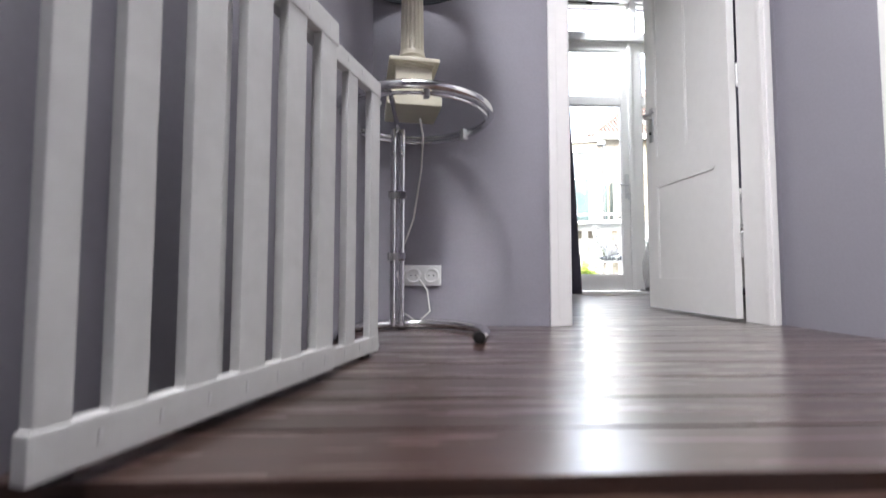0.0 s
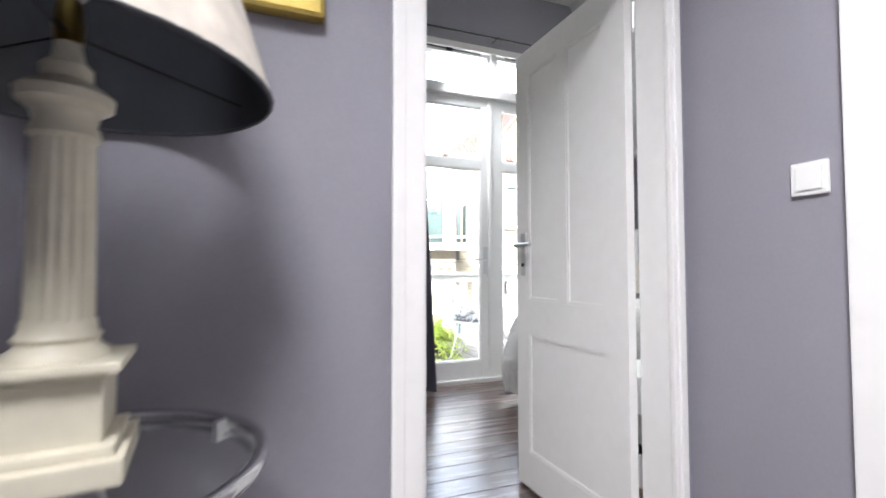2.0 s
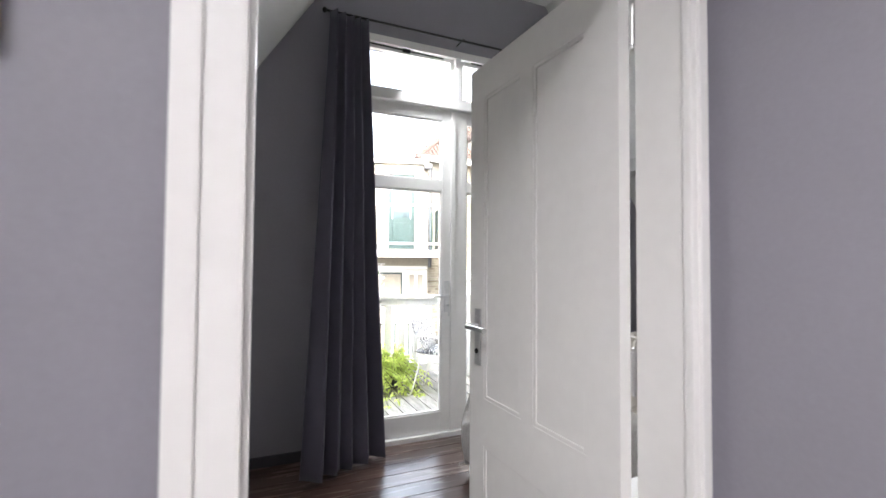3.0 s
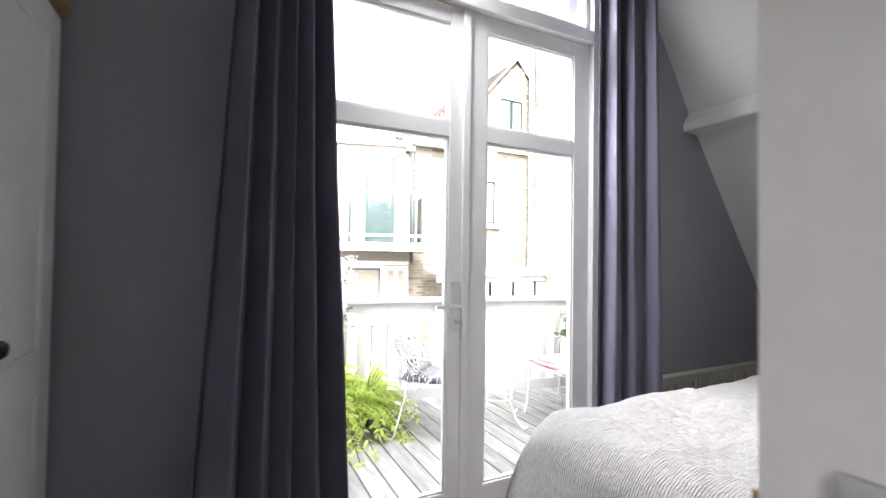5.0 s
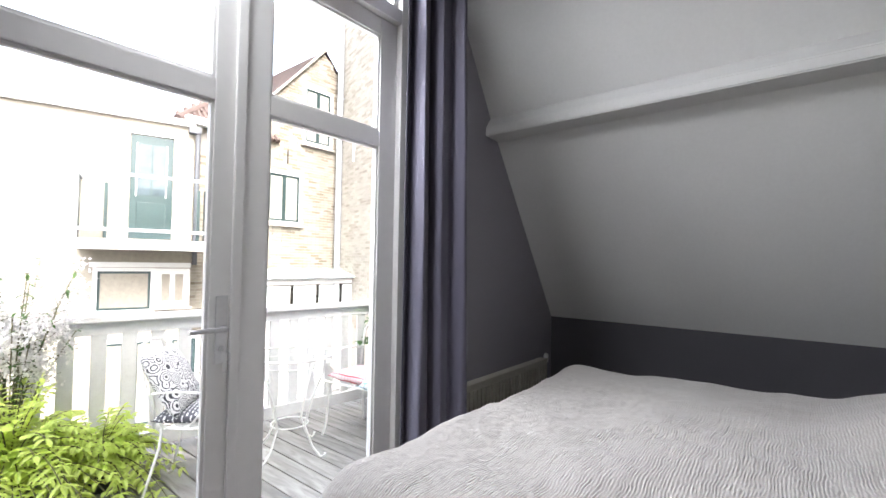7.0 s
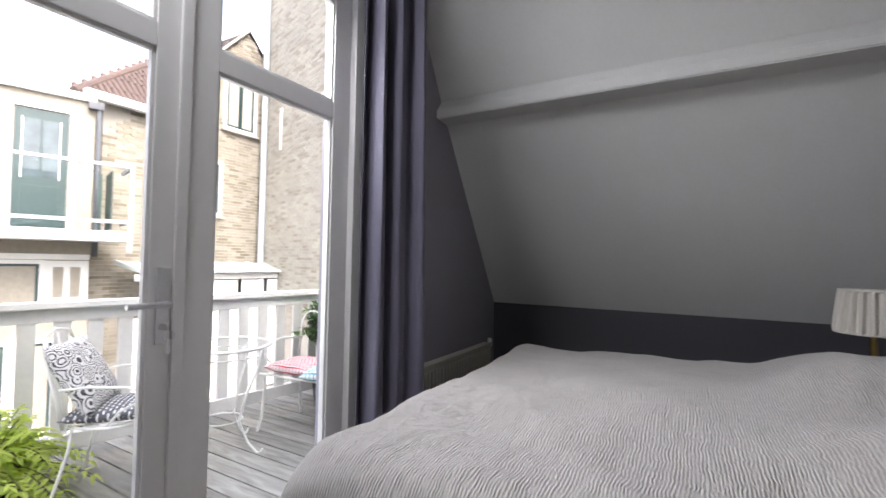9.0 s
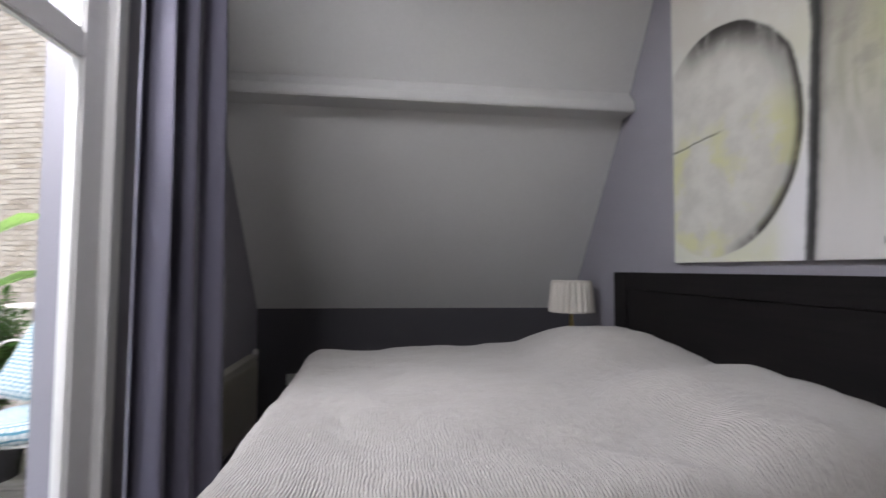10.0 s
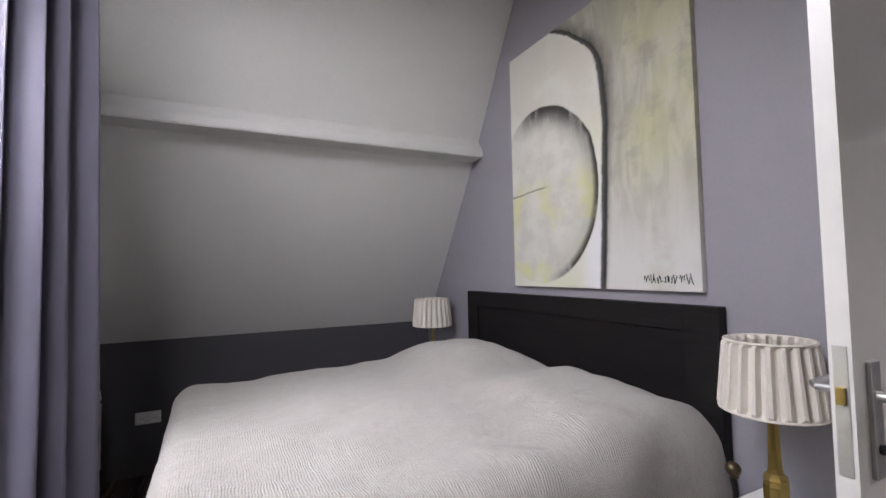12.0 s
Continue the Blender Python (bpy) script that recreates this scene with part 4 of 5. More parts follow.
foot = arc((0, -0.02, 0.018), 0.235, -32, 212, 40)
part("foot_ring", tube(foot, 0.016, 10), CHROME, tbl, smooth=60)
for p in (foot[0], foot[-1]):
    part("end_cap", lathe([(0, -0.02), (0.018, -0.018), (0.018, 0.018), (0, 0.02)], 12, m=pose(p[0], p[1], 0.018, 90)), IRON, tbl)

lamp = thing("table_lamp", "cream column table lamp with a wide dark-lined shade", "lamp", at=pose(TX - 0.008, TY, TZ + 0.0065, 0, 0, 8))
pl = part("plinth", block((-0.06, -0.06, 0.048), (0.06, 0.06, 0.135), 0.004), CREAM, lamp, "cream stepped square plinth")
for n_, w_, z0_, z1_ in (("plinth_foot", 0.088, 0.0, 0.035), ("plinth_step", 0.076, 0.034, 0.05), ("plinth_fillet", 0.066, 0.134, 0.145), ("plinth_cap", 0.082, 0.144, 0.158)):
    part(n_, block((-w_, -w_, z0_), (w_, w_, z1_), 0.005), CREAM, pl)
part("collar", lathe([(0.06, 0.157), (0.058, 0.168), (0.05, 0.173), (0.046, 0.18), (0.05, 0.187), (0.044, 0.195), (0.042, 0.21)], 28), CREAM, lamp, smooth=50)
col = bmesh.new()
rings = []
for zz in (0.2, 0.3, 0.4, 0.465):
    base = 0.040 - 0.005 * (zz - 0.2) / 0.3
    rings.append([col.verts.new(((base - 0.003 * (i % 3 == 0)) * math.cos(2 * math.pi * i / 48), (base - 0.003 * (i % 3 == 0)) * math.sin(2 * math.pi * i / 48), zz)) for i in range(48)])
for a, b in zip(rings, rings[1:]):
    for i in range(48):
        col.faces.new((a[i], a[(i + 1) % 48], b[(i + 1) % 48], b[i]))
part("column", col, CREAM, lamp, "fluted cream column", smooth=30)
part("capital", lathe([(r_, z_ - 0.035) for r_, z_ in ((0.037, 0.495), (0.042, 0.5), (0.04, 0.51), (0.036, 0.52), (0.04, 0.535), (0.055, 0.545), (0.057, 0.56), (0.045, 0.57), (0.03, 0.58), (0.03, 0.60), (0.02, 0.61), (0.012, 0.65), (0, 0.65))], 28), CREAM, lamp, smooth=40)
shade_o = part("shade", lathe([(0.270, 0.55), (0.273, 0.55), (0.175, 0.86), (0.172, 0.86)], 56, caps=False), MARBLED, lamp, "wide marbled cream conical shade with a dark lining", smooth=60)
part("lining", lathe([(0.267, 0.552), (0.169, 0.859)], 56, caps=False), SHADE_OUT, shade_o, "dark glossy lining", smooth=180)
part("rim", tube(arc((0, 0, 0.55), 0.270, 0, 350, 47), 0.004, 6, closed=True), SHADE_OUT, shade_o)
part("bulb", lathe([(0, 0.655), (0.014, 0.66), (0.034, 0.70), (0.028, 0.735), (0, 0.75)], 18), PLASTIC, lamp, smooth=60)
for a in (25, 145, 265):
    part("shade_strut", tube([(0.012 * math.cos(radians(a)), 0.012 * math.sin(radians(a)), 0.612), (0.255 * math.cos(radians(a)), 0.255 * math.sin(radians(a)), 0.585)], 0.002, 6), IRON, shade_o)
part("socket", lathe([(0, 0.60), (0.017, 0.60), (0.019, 0.625), (0.016, 0.66), (0, 0.66)], 18), BRASS, lamp, "brass lamp socket", smooth=40)
part("flex", tube([(0.03, 0.02, -0.006), (0.045, 0.05, -0.06), (0.05, 0.14, -0.16), (0.03, 0.2, -0.33), (-0.01, 0.24, -0.45), (-0.02, 0.26, -0.55), (-0.01, 0.25, -0.68), (0.05, 0.22, -0.72), (0.10, 0.24, -0.68), (0.09, 0.25, -0.60), (0.05, 0.26, -0.545)], 0.0035, 6), CABLE, lamp, "white lamp cable", smooth=180)
part("plug", lathe([(0, 0), (0.019, 0), (0.019, 0.02), (0.012, 0.035), (0, 0.036)], 16, m=pose(-0.01, 0.262, -0.54, 90)), CABLE, lamp)

# stair gate, folded back along the wall
GA, GB = Vector((-2.185, -3.155, 0)), Vector((-2.43, -3.87, 0))
gd = (GB - GA).normalized()
gate = thing("stair_gate", "white wooden extending stair gate swung open by the stairs", "gate", at=Matrix.Translation(GA) @ Matrix.Rotation(math.atan2(gd.y, gd.x), 4, "Z"))


def gate_section(s0, s1, y, z0, z1, slats, bar):
    for za, zb in ((z0, z0 + bar), (z1 - bar, z1)):
        rail = part("rail", block((s0, y, za), (s1, y + 0.022, zb), 0.004), WHITE_OUT, gate)
        for k in range(int((s1 - s0) / 0.07)):
            x = s0 + 0.035 + 0.07 * k
            part("screw_slot", block((x - 0.0025, y + 0.0215, za + 0.018), (x + 0.0025, y + 0.0228, za + 0.032), 0.0008, None), STEEL, rail)
    for a, w in slats:
        part("slat", block((a, y + 0.002, z0 + bar - 0.002), (a + w, y + 0.02, z1 - bar + 0.002), 0.003), WHITE_OUT, gate)


gate_section(0.0, 0.60, 0.0, 0.008, 0.708, [(0.0, 0.05), (0.125, 0.045), (0.245, 0.045), (0.345, 0.045), (0.435, 0.045), (0.525, 0.045)], 0.04)
gate_section(0.262, 0.78, 0.026, 0.016, 0.722, [(0.266, 0.058), (0.372, 0.056), (0.466, 0.056), (0.562, 0.052), (0.663, 0.042), (0.742, 0.034)], 0.048)
for x, z in ((0.02, 0.06), (0.02, 0.70)):
    part("hinge_pin", tube([(x - 0.03, 0.011, z - 0.04), (x + 0.01, 0.011, z - 0.04)], 0.009, 8), STEEL, gate)
for x in (0.05, 0.72):
    part("rubber_foot", block((x, 0.002, 0.0), (x + 0.03, 0.02, 0.011 if x < 0.1 else 0.026), 0.002), IRON, gate)

# ---- balcony ----
def rail_y(x):
    return 1.98 - 0.145 * x


bal = thing("balcony_railing", "white painted wooden balcony railing", "railing")
ang = math.degrees(math.atan(-0.145))
RX0, RX1 = -2.3, 2.72


def along(x):
    return pose(x, rail_y(x), 0, 0, 0, ang)


ln = (RX1 - RX0) / math.cos(radians(ang))
part("top_rail", block((0, -0.055, 0.905), (ln, 0.055, 0.945), 0.006, along(RX0)), WHITE_OUT, bal)
part("under_rail", block((0, -0.02, 0.82), (ln, 0.02, 0.905), 0.004, along(RX0)), WHITE_OUT, bal)
part("bottom_rail", block((0, -0.03, 0.02), (ln, 0.03, 0.12), 0.006, along(RX0)), WHITE_OUT, bal)
k = 0
x = RX0 + 0.06
while x < RX1:
    if k % 8 == 4:
        part("post", block((-0.06, -0.05, DECK_Z - 0.02), (0.06, 0.05, 0.91), 0.006, along(x)), WHITE_OUT, bal)
    else:
        part("baluster", block((-0.042, -0.012, 0.11), (0.042, 0.012, 0.83), 0.004, along(x)), WHITE_OUT, bal)
    x += 0.165
    k += 1
side = thing("balcony_railing", "white painted wooden balcony side railing", "railing")
part("top_rail", block((2.66, 0.25, 0.906), (2.77, rail_y(2.7), 0.944), 0.006), WHITE_OUT, side)
part("bottom_rail", block((2.69, 0.25, 0.02), (2.74, rail_y(2.7), 0.12), 0.006), WHITE_OUT, side)
for k in range(8):
    y = 0.32 + 0.165 * k
    part("baluster", block((2.703, y - 0.042, 0.11), (2.727, y + 0.042, 0.907), 0.004), WHITE_OUT, side)

WIRE = mat("white_lacquered_iron", (0.74, 0.73, 0.69), 0.45, grain=40, vary=0.08, bump=0.1)


def pattern_cloth(name, a, c, scale, kind, gap=0.05):
    m = mat(name, a, 0.9, grain=150, vary=0.08, bump=0.15)
    nt, b = m.node_tree, m.node_tree.nodes["Principled BSDF"]
    tc = nt.nodes.new("ShaderNodeTexCoord")
    if kind == "flowers":
        tx = nt.nodes.new("ShaderNodeTexVoronoi")
        tx.feature = "F1"
        tx.inputs["Scale"].default_value = scale
        src = tx.outputs["Distance"]
        wave = nt.nodes.new("ShaderNodeMath")
        wave.operation, wave.inputs[1].default_value = "MULTIPLY", 34.0
        nt.links.new(src, wave.inputs[0])
        sn = nt.nodes.new("ShaderNodeMath")
        sn.operation = "SINE"
        nt.links.new(wave.outputs[0], sn.inputs[0])
        out = sn.outputs[0]
        lo, hi = -0.55, -0.2
    else:
        tx = nt.nodes.new("ShaderNodeTexBrick")
        tx.inputs["Scale"].default_value = scale
        tx.inputs["Mortar Size"].default_value = gap
        tx.inputs["Color1"].default_value = tx.inputs["Color2"].default_value = (1, 1, 1, 1)
        tx.inputs["Mortar"].default_value = (0, 0, 0, 1)
        tx.inputs["Brick Width"].default_value, tx.inputs["Row Height"].default_value = 0.5, 0.35
        out, lo, hi = tx.outputs["Color"], 0.4, 0.6
    nt.links.new(tc.outputs["Object"], tx.inputs["Vector"])
    st = nt.nodes.new("ShaderNodeMapRange")
    st.inputs[1].default_value, st.inputs[2].default_value = lo, hi
    nt.links.new(out, st.inputs[0])
    mx = nt.nodes.new("ShaderNodeMix")
    mx.data_type = "RGBA"
    nt.links.new(st.outputs[0], mx.inputs[0])
    mx.inputs[6].default_value, mx.inputs[7].default_value = rgb(a), rgb(c)
    nt.links.new(mx.outputs[2], b.inputs["Base Color"])
    return m


BLACKWHITE = pattern_cloth("black_and_white_print", (0.05, 0.05, 0.055), (0.72, 0.71, 0.69), 15, "flowers")
DOTTED = pattern_cloth("grey_cloth_with_white_dashes", (0.10, 0.10, 0.11), (0.75, 0.75, 0.73), 15, "bricks", 0.12)
REDCLOTH = pattern_cloth("red_and_white_print", (0.45, 0.03, 0.06), (0.72, 0.62, 0.6), 16, "bricks")
BLUECLOTH = pattern_cloth("blue_and_white_print", (0.10, 0.30, 0.38), (0.70, 0.74, 0.72), 16, "bricks")
TEAL = mat("teal_cloth", (0.02, 0.16, 0.21), 0.9, grain=150, vary=0.1, bump=0.1)


def pillow(w, d, h, seed=0):
    """A stuffed cushion in its own plane, plumper in the middle, with drawn-in corners."""
    bm = bmesh.new()
    n = 18
    tops, bots = [], []
    for j in range(n + 1):
        ra, rb = [], []
        for i in range(n + 1):
            a, b = 2 * i / n - 1, 2 * j / n - 1
            k = (max(0, (1 - a * a)) * max(0, (1 - b * b))) ** 0.38
            px, py = a * w / 2, b * d / 2
            px *= 1 - 0.07 * (1 - abs(b)) * abs(a) ** 3
            py *= 1 - 0.07 * (1 - abs(a)) * abs(b) ** 3
            z = h / 2 * k * (1 + 0.12 * noise.noise((a * 2, b * 2, seed)))
            va = bm.verts.new((px, py, z))
            vb = va if i in (0, n) or j in (0, n) else bm.verts.new((px, py, -z))
            ra.append(va)
            rb.append(vb)
        tops.append(ra)
        bots.append(rb)
    for g, flip in ((tops, False), (bots, True)):
        for j in range(n):
            for i in range(n):
                q = (g[j][i], g[j][i + 1], g[j + 1][i + 1], g[j + 1][i])
                bm.faces.new(q[::-1] if flip else q)
    return bm


def wire_chair(at, label):
    """Bent-iron garden chair, seat 0.44 m high, facing its own -y."""
    c = thing("garden_chair", label, "chair", "garden chairs", at)
    part("seat_ring", tube([(0.21 * math.cos(a) * (1.05 if math.sin(a) < 0 else 1), 0.20 * math.sin(a), 0.42) for a in [2 * math.pi * i / 32 for i in range(32)]], 0.008, 8, closed=True), WIRE, c, smooth=180)
    seat = bmesh.new()
    for k in range(-4, 5):
        h = 0.2 * math.sqrt(max(0.0, 1 - (k / 5) ** 2))
        tube([(k * 0.042, -h, 0.42), (k * 0.042, h, 0.42)], 0.003, 6, seat)
    part("seat_wires", seat, WIRE, c)
    for sx in (-1, 1):
        for sy, lean in ((-1, 0.05), (1, 0.07)):
            part("leg", tube([(sx * 0.15, sy * 0.14, 0.42), (sx * 0.16, sy * 0.15, 0.3), (sx * (0.19), sy * (0.15 + lean), 0.02), (sx * 0.2, sy * (0.17 + lean), 0.0), (sx * 0.21, sy * (0.19 + lean), 0.012)], 0.008, 8), WIRE, c, smooth=180)
        part("arm", tube([(sx * 0.20, 0.18, 0.62), (sx * 0.245, 0.05, 0.64), (sx * 0.25, -0.12, 0.63), (sx * 0.235, -0.19, 0.60), (sx * 0.225, -0.18, 0.55), (sx * 0.21, -0.08, 0.5), (sx * 0.2, -0.02, 0.42)], 0.007, 8), WIRE, c, smooth=180)
    part("back_hoop", tube([(-0.18, 0.17, 0.42), (-0.2, 0.2, 0.6), (-0.19, 0.25, 0.78), (-0.12, 0.28, 0.88), (0, 0.29, 0.90), (0.12, 0.28, 0.88), (0.19, 0.25, 0.78), (0.2, 0.2, 0.6), (0.18, 0.17, 0.42)], 0.008, 8), WIRE, c, smooth=180)
    for x in (-0.1, 0.0, 0.1):
        part("back_scroll", tube([(x, 0.19, 0.43), (x * 1.2 + 0.02, 0.22, 0.6), (x * 1.2 - 0.02, 0.25, 0.75), (x * 1.1, 0.28, 0.88)], 0.004, 6), WIRE, c, smooth=180)
    return c


CH1 = pose(0.42, 1.27, DECK_Z, 0, 0, 48)
wire_chair(CH1, "white bent-iron garden chair with a patterned cushion, by the plants")
cu = tagged(part("cushion", pillow(0.40, 0.40, 0.09, 1), DOTTED, None, smooth=180), "grey seat cushion with white dashes, on the garden chair", "cushion")
cu.matrix_basis = CH1 @ pose(0, -0.01, 0.465)
cu = tagged(part("cushion", pillow(0.42, 0.42, 0.13, 2), BLACKWHITE, None, smooth=180), "black and white flowered cushion leaning on the garden chair", "cushion")
cu.matrix_basis = CH1 @ pose(0, 0.15, 0.655, 60)
bench = thing("garden_bench", "white bent-iron garden bench with cushions at the railing", "bench", at=pose(1.69, 0.93, DECK_Z, 0, 0, -84))
part("seat_frame", tube([(-0.48, -0.21, 0.42), (0.48, -0.21, 0.42), (0.5, 0.0, 0.42), (0.48, 0.2, 0.42), (-0.48, 0.2, 0.42), (-0.5, 0.0, 0.42)], 0.008, 8, closed=True), WIRE, bench)
sw_ = bmesh.new()
for k in range(18):
    xx = -0.44 + k * 0.052
    tube([(xx, -0.21, 0.42), (xx, 0.2, 0.42)], 0.003, 6, sw_)
part("seat_wires", sw_, WIRE, bench)
for xx in (-0.44, 0.44):
    for yy in (-0.19, 0.19):
        part("leg", tube([(xx, yy, 0.42), (xx * 1.02, yy * 1.1, 0.1), (xx * 1.04, yy * 1.25, 0.0)], 0.009, 8), WIRE, bench)
    part("arm", tube([(xx, 0.2, 0.64), (xx * 1.08, 0.0, 0.66), (xx * 1.08, -0.17, 0.62), (xx * 1.04, -0.18, 0.54), (xx, -0.05, 0.43)], 0.008, 8), WIRE, bench, smooth=180)
for k in range(4):
    cx = -0.36 + 0.24 * k
    part("back_hoop", tube([(cx - 0.115, 0.2, 0.42), (cx - 0.115, 0.23, 0.7), *[(cx + 0.115 * math.cos(a), 0.24, 0.74 + 0.12 * math.sin(a)) for a in [math.pi * (1 - i / 8) for i in range(9)]], (cx + 0.115, 0.23, 0.7), (cx + 0.115, 0.2, 0.42)], 0.007, 8), WIRE, bench, smooth=180)
BM = bench.matrix_basis
for m_, cloth, size, label in ((pose(-0.22, -0.03, 0.475), REDCLOTH, (0.42, 0.40, 0.10), "red and white printed seat cushion on the garden bench"),
                               (pose(0.16, -0.05, 0.49, 4, -3, 8), BLUECLOTH, (0.46, 0.44, 0.13), "blue and white printed seat cushion on the garden bench"),
                               (pose(0.12, 0.14, 0.74, 62, 12, -6), BLUECLOTH, (0.44, 0.44, 0.13), "blue and white printed cushion leaning on the bench back"),
                               (pose(0.46, 0.12, 0.68, 62, 0, 14), REDCLOTH, (0.40, 0.40, 0.11), "red and white printed cushion leaning on the bench back")):
    cu = tagged(part("cushion", pillow(*size, 3), cloth, None, smooth=180), label, "cushion", "bench cushions")
    cu.matrix_basis = BM @ m_

tab = thing("garden_table", "round white bent-iron garden table with a glass top", "table", at=pose(1.07, 1.30, DECK_Z))
part("rim", tube(arc((0, 0, 0.70), 0.30, 0, 352, 45), 0.010, 8, closed=True), WIRE, tab, smooth=180)
part("glass_top", lathe([(0, 0.698), (0.295, 0.698), (0.295, 0.704), (0, 0.704)], 40), GLASS, tab, "clear glass top").visible_shadow = False
part("lower_rim", tube(arc((0, 0, 0.64), 0.265, 0, 352, 40), 0.005, 6, closed=True), WIRE, tab, smooth=180)
part("shelf_ring", tube(arc((0, 0, 0.20), 0.13, 0, 352, 30), 0.005, 6, closed=True), WIRE, tab, smooth=180)
for k in range(4):
    lg = part("leg", tube([(0.29, 0, 0.70), (0.275, 0, 0.58), (0.19, 0, 0.4), (0.13, 0, 0.2), (0.20, 0, 0.06), (0.27, 0, 0.0), (0.30, 0, 0.008), (0.31, 0, 0.03)], 0.008, 8), WIRE, tab, smooth=180)
    lg.matrix_basis = pose(0, 0, 0, 0, 0, 90 * k + 20)
    sc = part("scroll", tube([(0.275, 0, 0.67), (0.24, 0.03, 0.62), (0.2, 0.0, 0.56), (0.23, -0.03, 0.52), (0.25, 0.0, 0.57)], 0.004, 6), WIRE, tab, smooth=180)
    sc.matrix_basis = pose(0, 0, 0, 0, 0, 90 * k + 20)

# ---- plants ----
def leaf_material(name, color, trans=0.35):
    m = mat(name, color, 0.5, grain=30, vary=0.25, bump=0.1, stain=8)
    b = m.node_tree.nodes["Principled BSDF"]
    b.inputs["Subsurface Weight"].default_value = 0.0
    b.inputs["Transmission Weight"].default_value = 0.0
    tr = m.node_tree.nodes.new("ShaderNodeBsdfTranslucent")
    tr.inputs["Color"].default_value = rgb(tuple(min(1, c * 2.2) for c in color))
    mx = m.node_tree.nodes.new("ShaderNodeMixShader")
    mx.inputs[0].default_value = trans
    out = m.node_tree.nodes["Material Output"]
    m.node_tree.links.new(b.outputs[0], mx.inputs[1])
    m.node_tree.links.new(tr.outputs[0], mx.inputs[2])
    m.node_tree.links.new(mx.outputs[0], out.inputs[0])
    return m


FERN = leaf_material("yellow_green_leaf", (0.40, 0.47, 0.13), 0.5)
BUSH = leaf_material("mid_green_leaf", (0.05, 0.11, 0.025))
PALE = leaf_material("white_blossom", (0.74, 0.70, 0.68))
BANANA = leaf_material("banana_leaf", (0.13, 0.24, 0.05))
STEM = mat("green_brown_stem", (0.10, 0.10, 0.04), 0.7, grain=40, vary=0.2, bump=0.2)


def add_leaf(bm, base, d, length, width, droop, up=Vector((0, 0, 1))):
    """A pointed blade with a folded midrib."""
    d = d.normalized()
    s = d.cross(up)
    s = s.normalized() if s.length > 1e-3 else Vector((1, 0, 0))
    nrm = s.cross(d)
    rows = []
    for f, w in ((0, 0.08), (0.25, 0.8), (0.55, 1.0), (0.8, 0.6), (1.0, 0.0)):
        c = base + d * length * f - Vector((0, 0, droop * length * f * f))
        e = nrm * (0.18 * width * w)
        rows.append((c + s * width / 2 * w + e, c, c - s * width / 2 * w + e))
    vr = [[bm.verts.new(p) for p in r] for r in rows]
    for a, b in zip(vr, vr[1:]):
        bm.faces.new((a[0], a[1], b[1], b[0]))
        bm.faces.new((a[1], a[2], b[2], b[1]))


def frond_plant(name, label, at, height, spread_, stems, leaf, seed, leaf_len=0.09, pot_r=0.16, pot_h=0.26, sag=0.55):
    rng = random.Random(seed)
    p = thing(name, label, "plant", at=at)
    pt = part("pot", lathe([(0, 0), (pot_r * 0.78, 0), (pot_r, pot_h), (pot_r * 1.06, pot_h), (pot_r * 1.06, pot_h + 0.02), (pot_r * 0.95, pot_h + 0.02), (pot_r * 0.9, pot_h - 0.02), (0, pot_h - 0.02)], 28), POT, p, "dark grey plastic pot", smooth=40)
    part("soil", lathe([(0, pot_h - 0.015), (pot_r * 0.88, pot_h - 0.018)], 20), SOIL, pt)
    sb, lb_ = bmesh.new(), bmesh.new()
    for _ in range(stems):
        a, tilt = rng.uniform(0, 2 * math.pi), rng.uniform(0.1, 1.0) ** 0.8
        h = height * rng.uniform(0.5, 1.0)
        r = spread_ * tilt * rng.uniform(0.7, 1.1)
        pts = []
        for k in range(15):
            f = k / 14
            pts.append(Vector((math.cos(a) * r * f ** 1.2, math.sin(a) * r * f ** 1.2, max(0.02, pot_h + h * (f - sag * tilt * f * f)))))
        tube(pts, 0.003, 5, sb)
        for k in range(3, 15):
            for sgn in (-1, 1):
                d = (pts[k] - pts[k - 1]).normalized()
                sd = d.cross(Vector((0, 0, 1))).normalized() * sgn
                add_leaf(lb_, pts[k], d * 0.35 + sd + Vector((0, 0, rng.uniform(-0.2, 0.3))), leaf_len * rng.uniform(0.7, 1.2), leaf_len * 0.42, rng.uniform(0.1, 0.5))
        add_leaf(lb_, pts[-1], pts[-1] - pts[-2], leaf_len, leaf_len * 0.4, 0.3)
    part("stems", sb, STEM, p)
    part("leaves", lb_, leaf, p, "feathery leaves")["kind"] = "stuff"
    return p


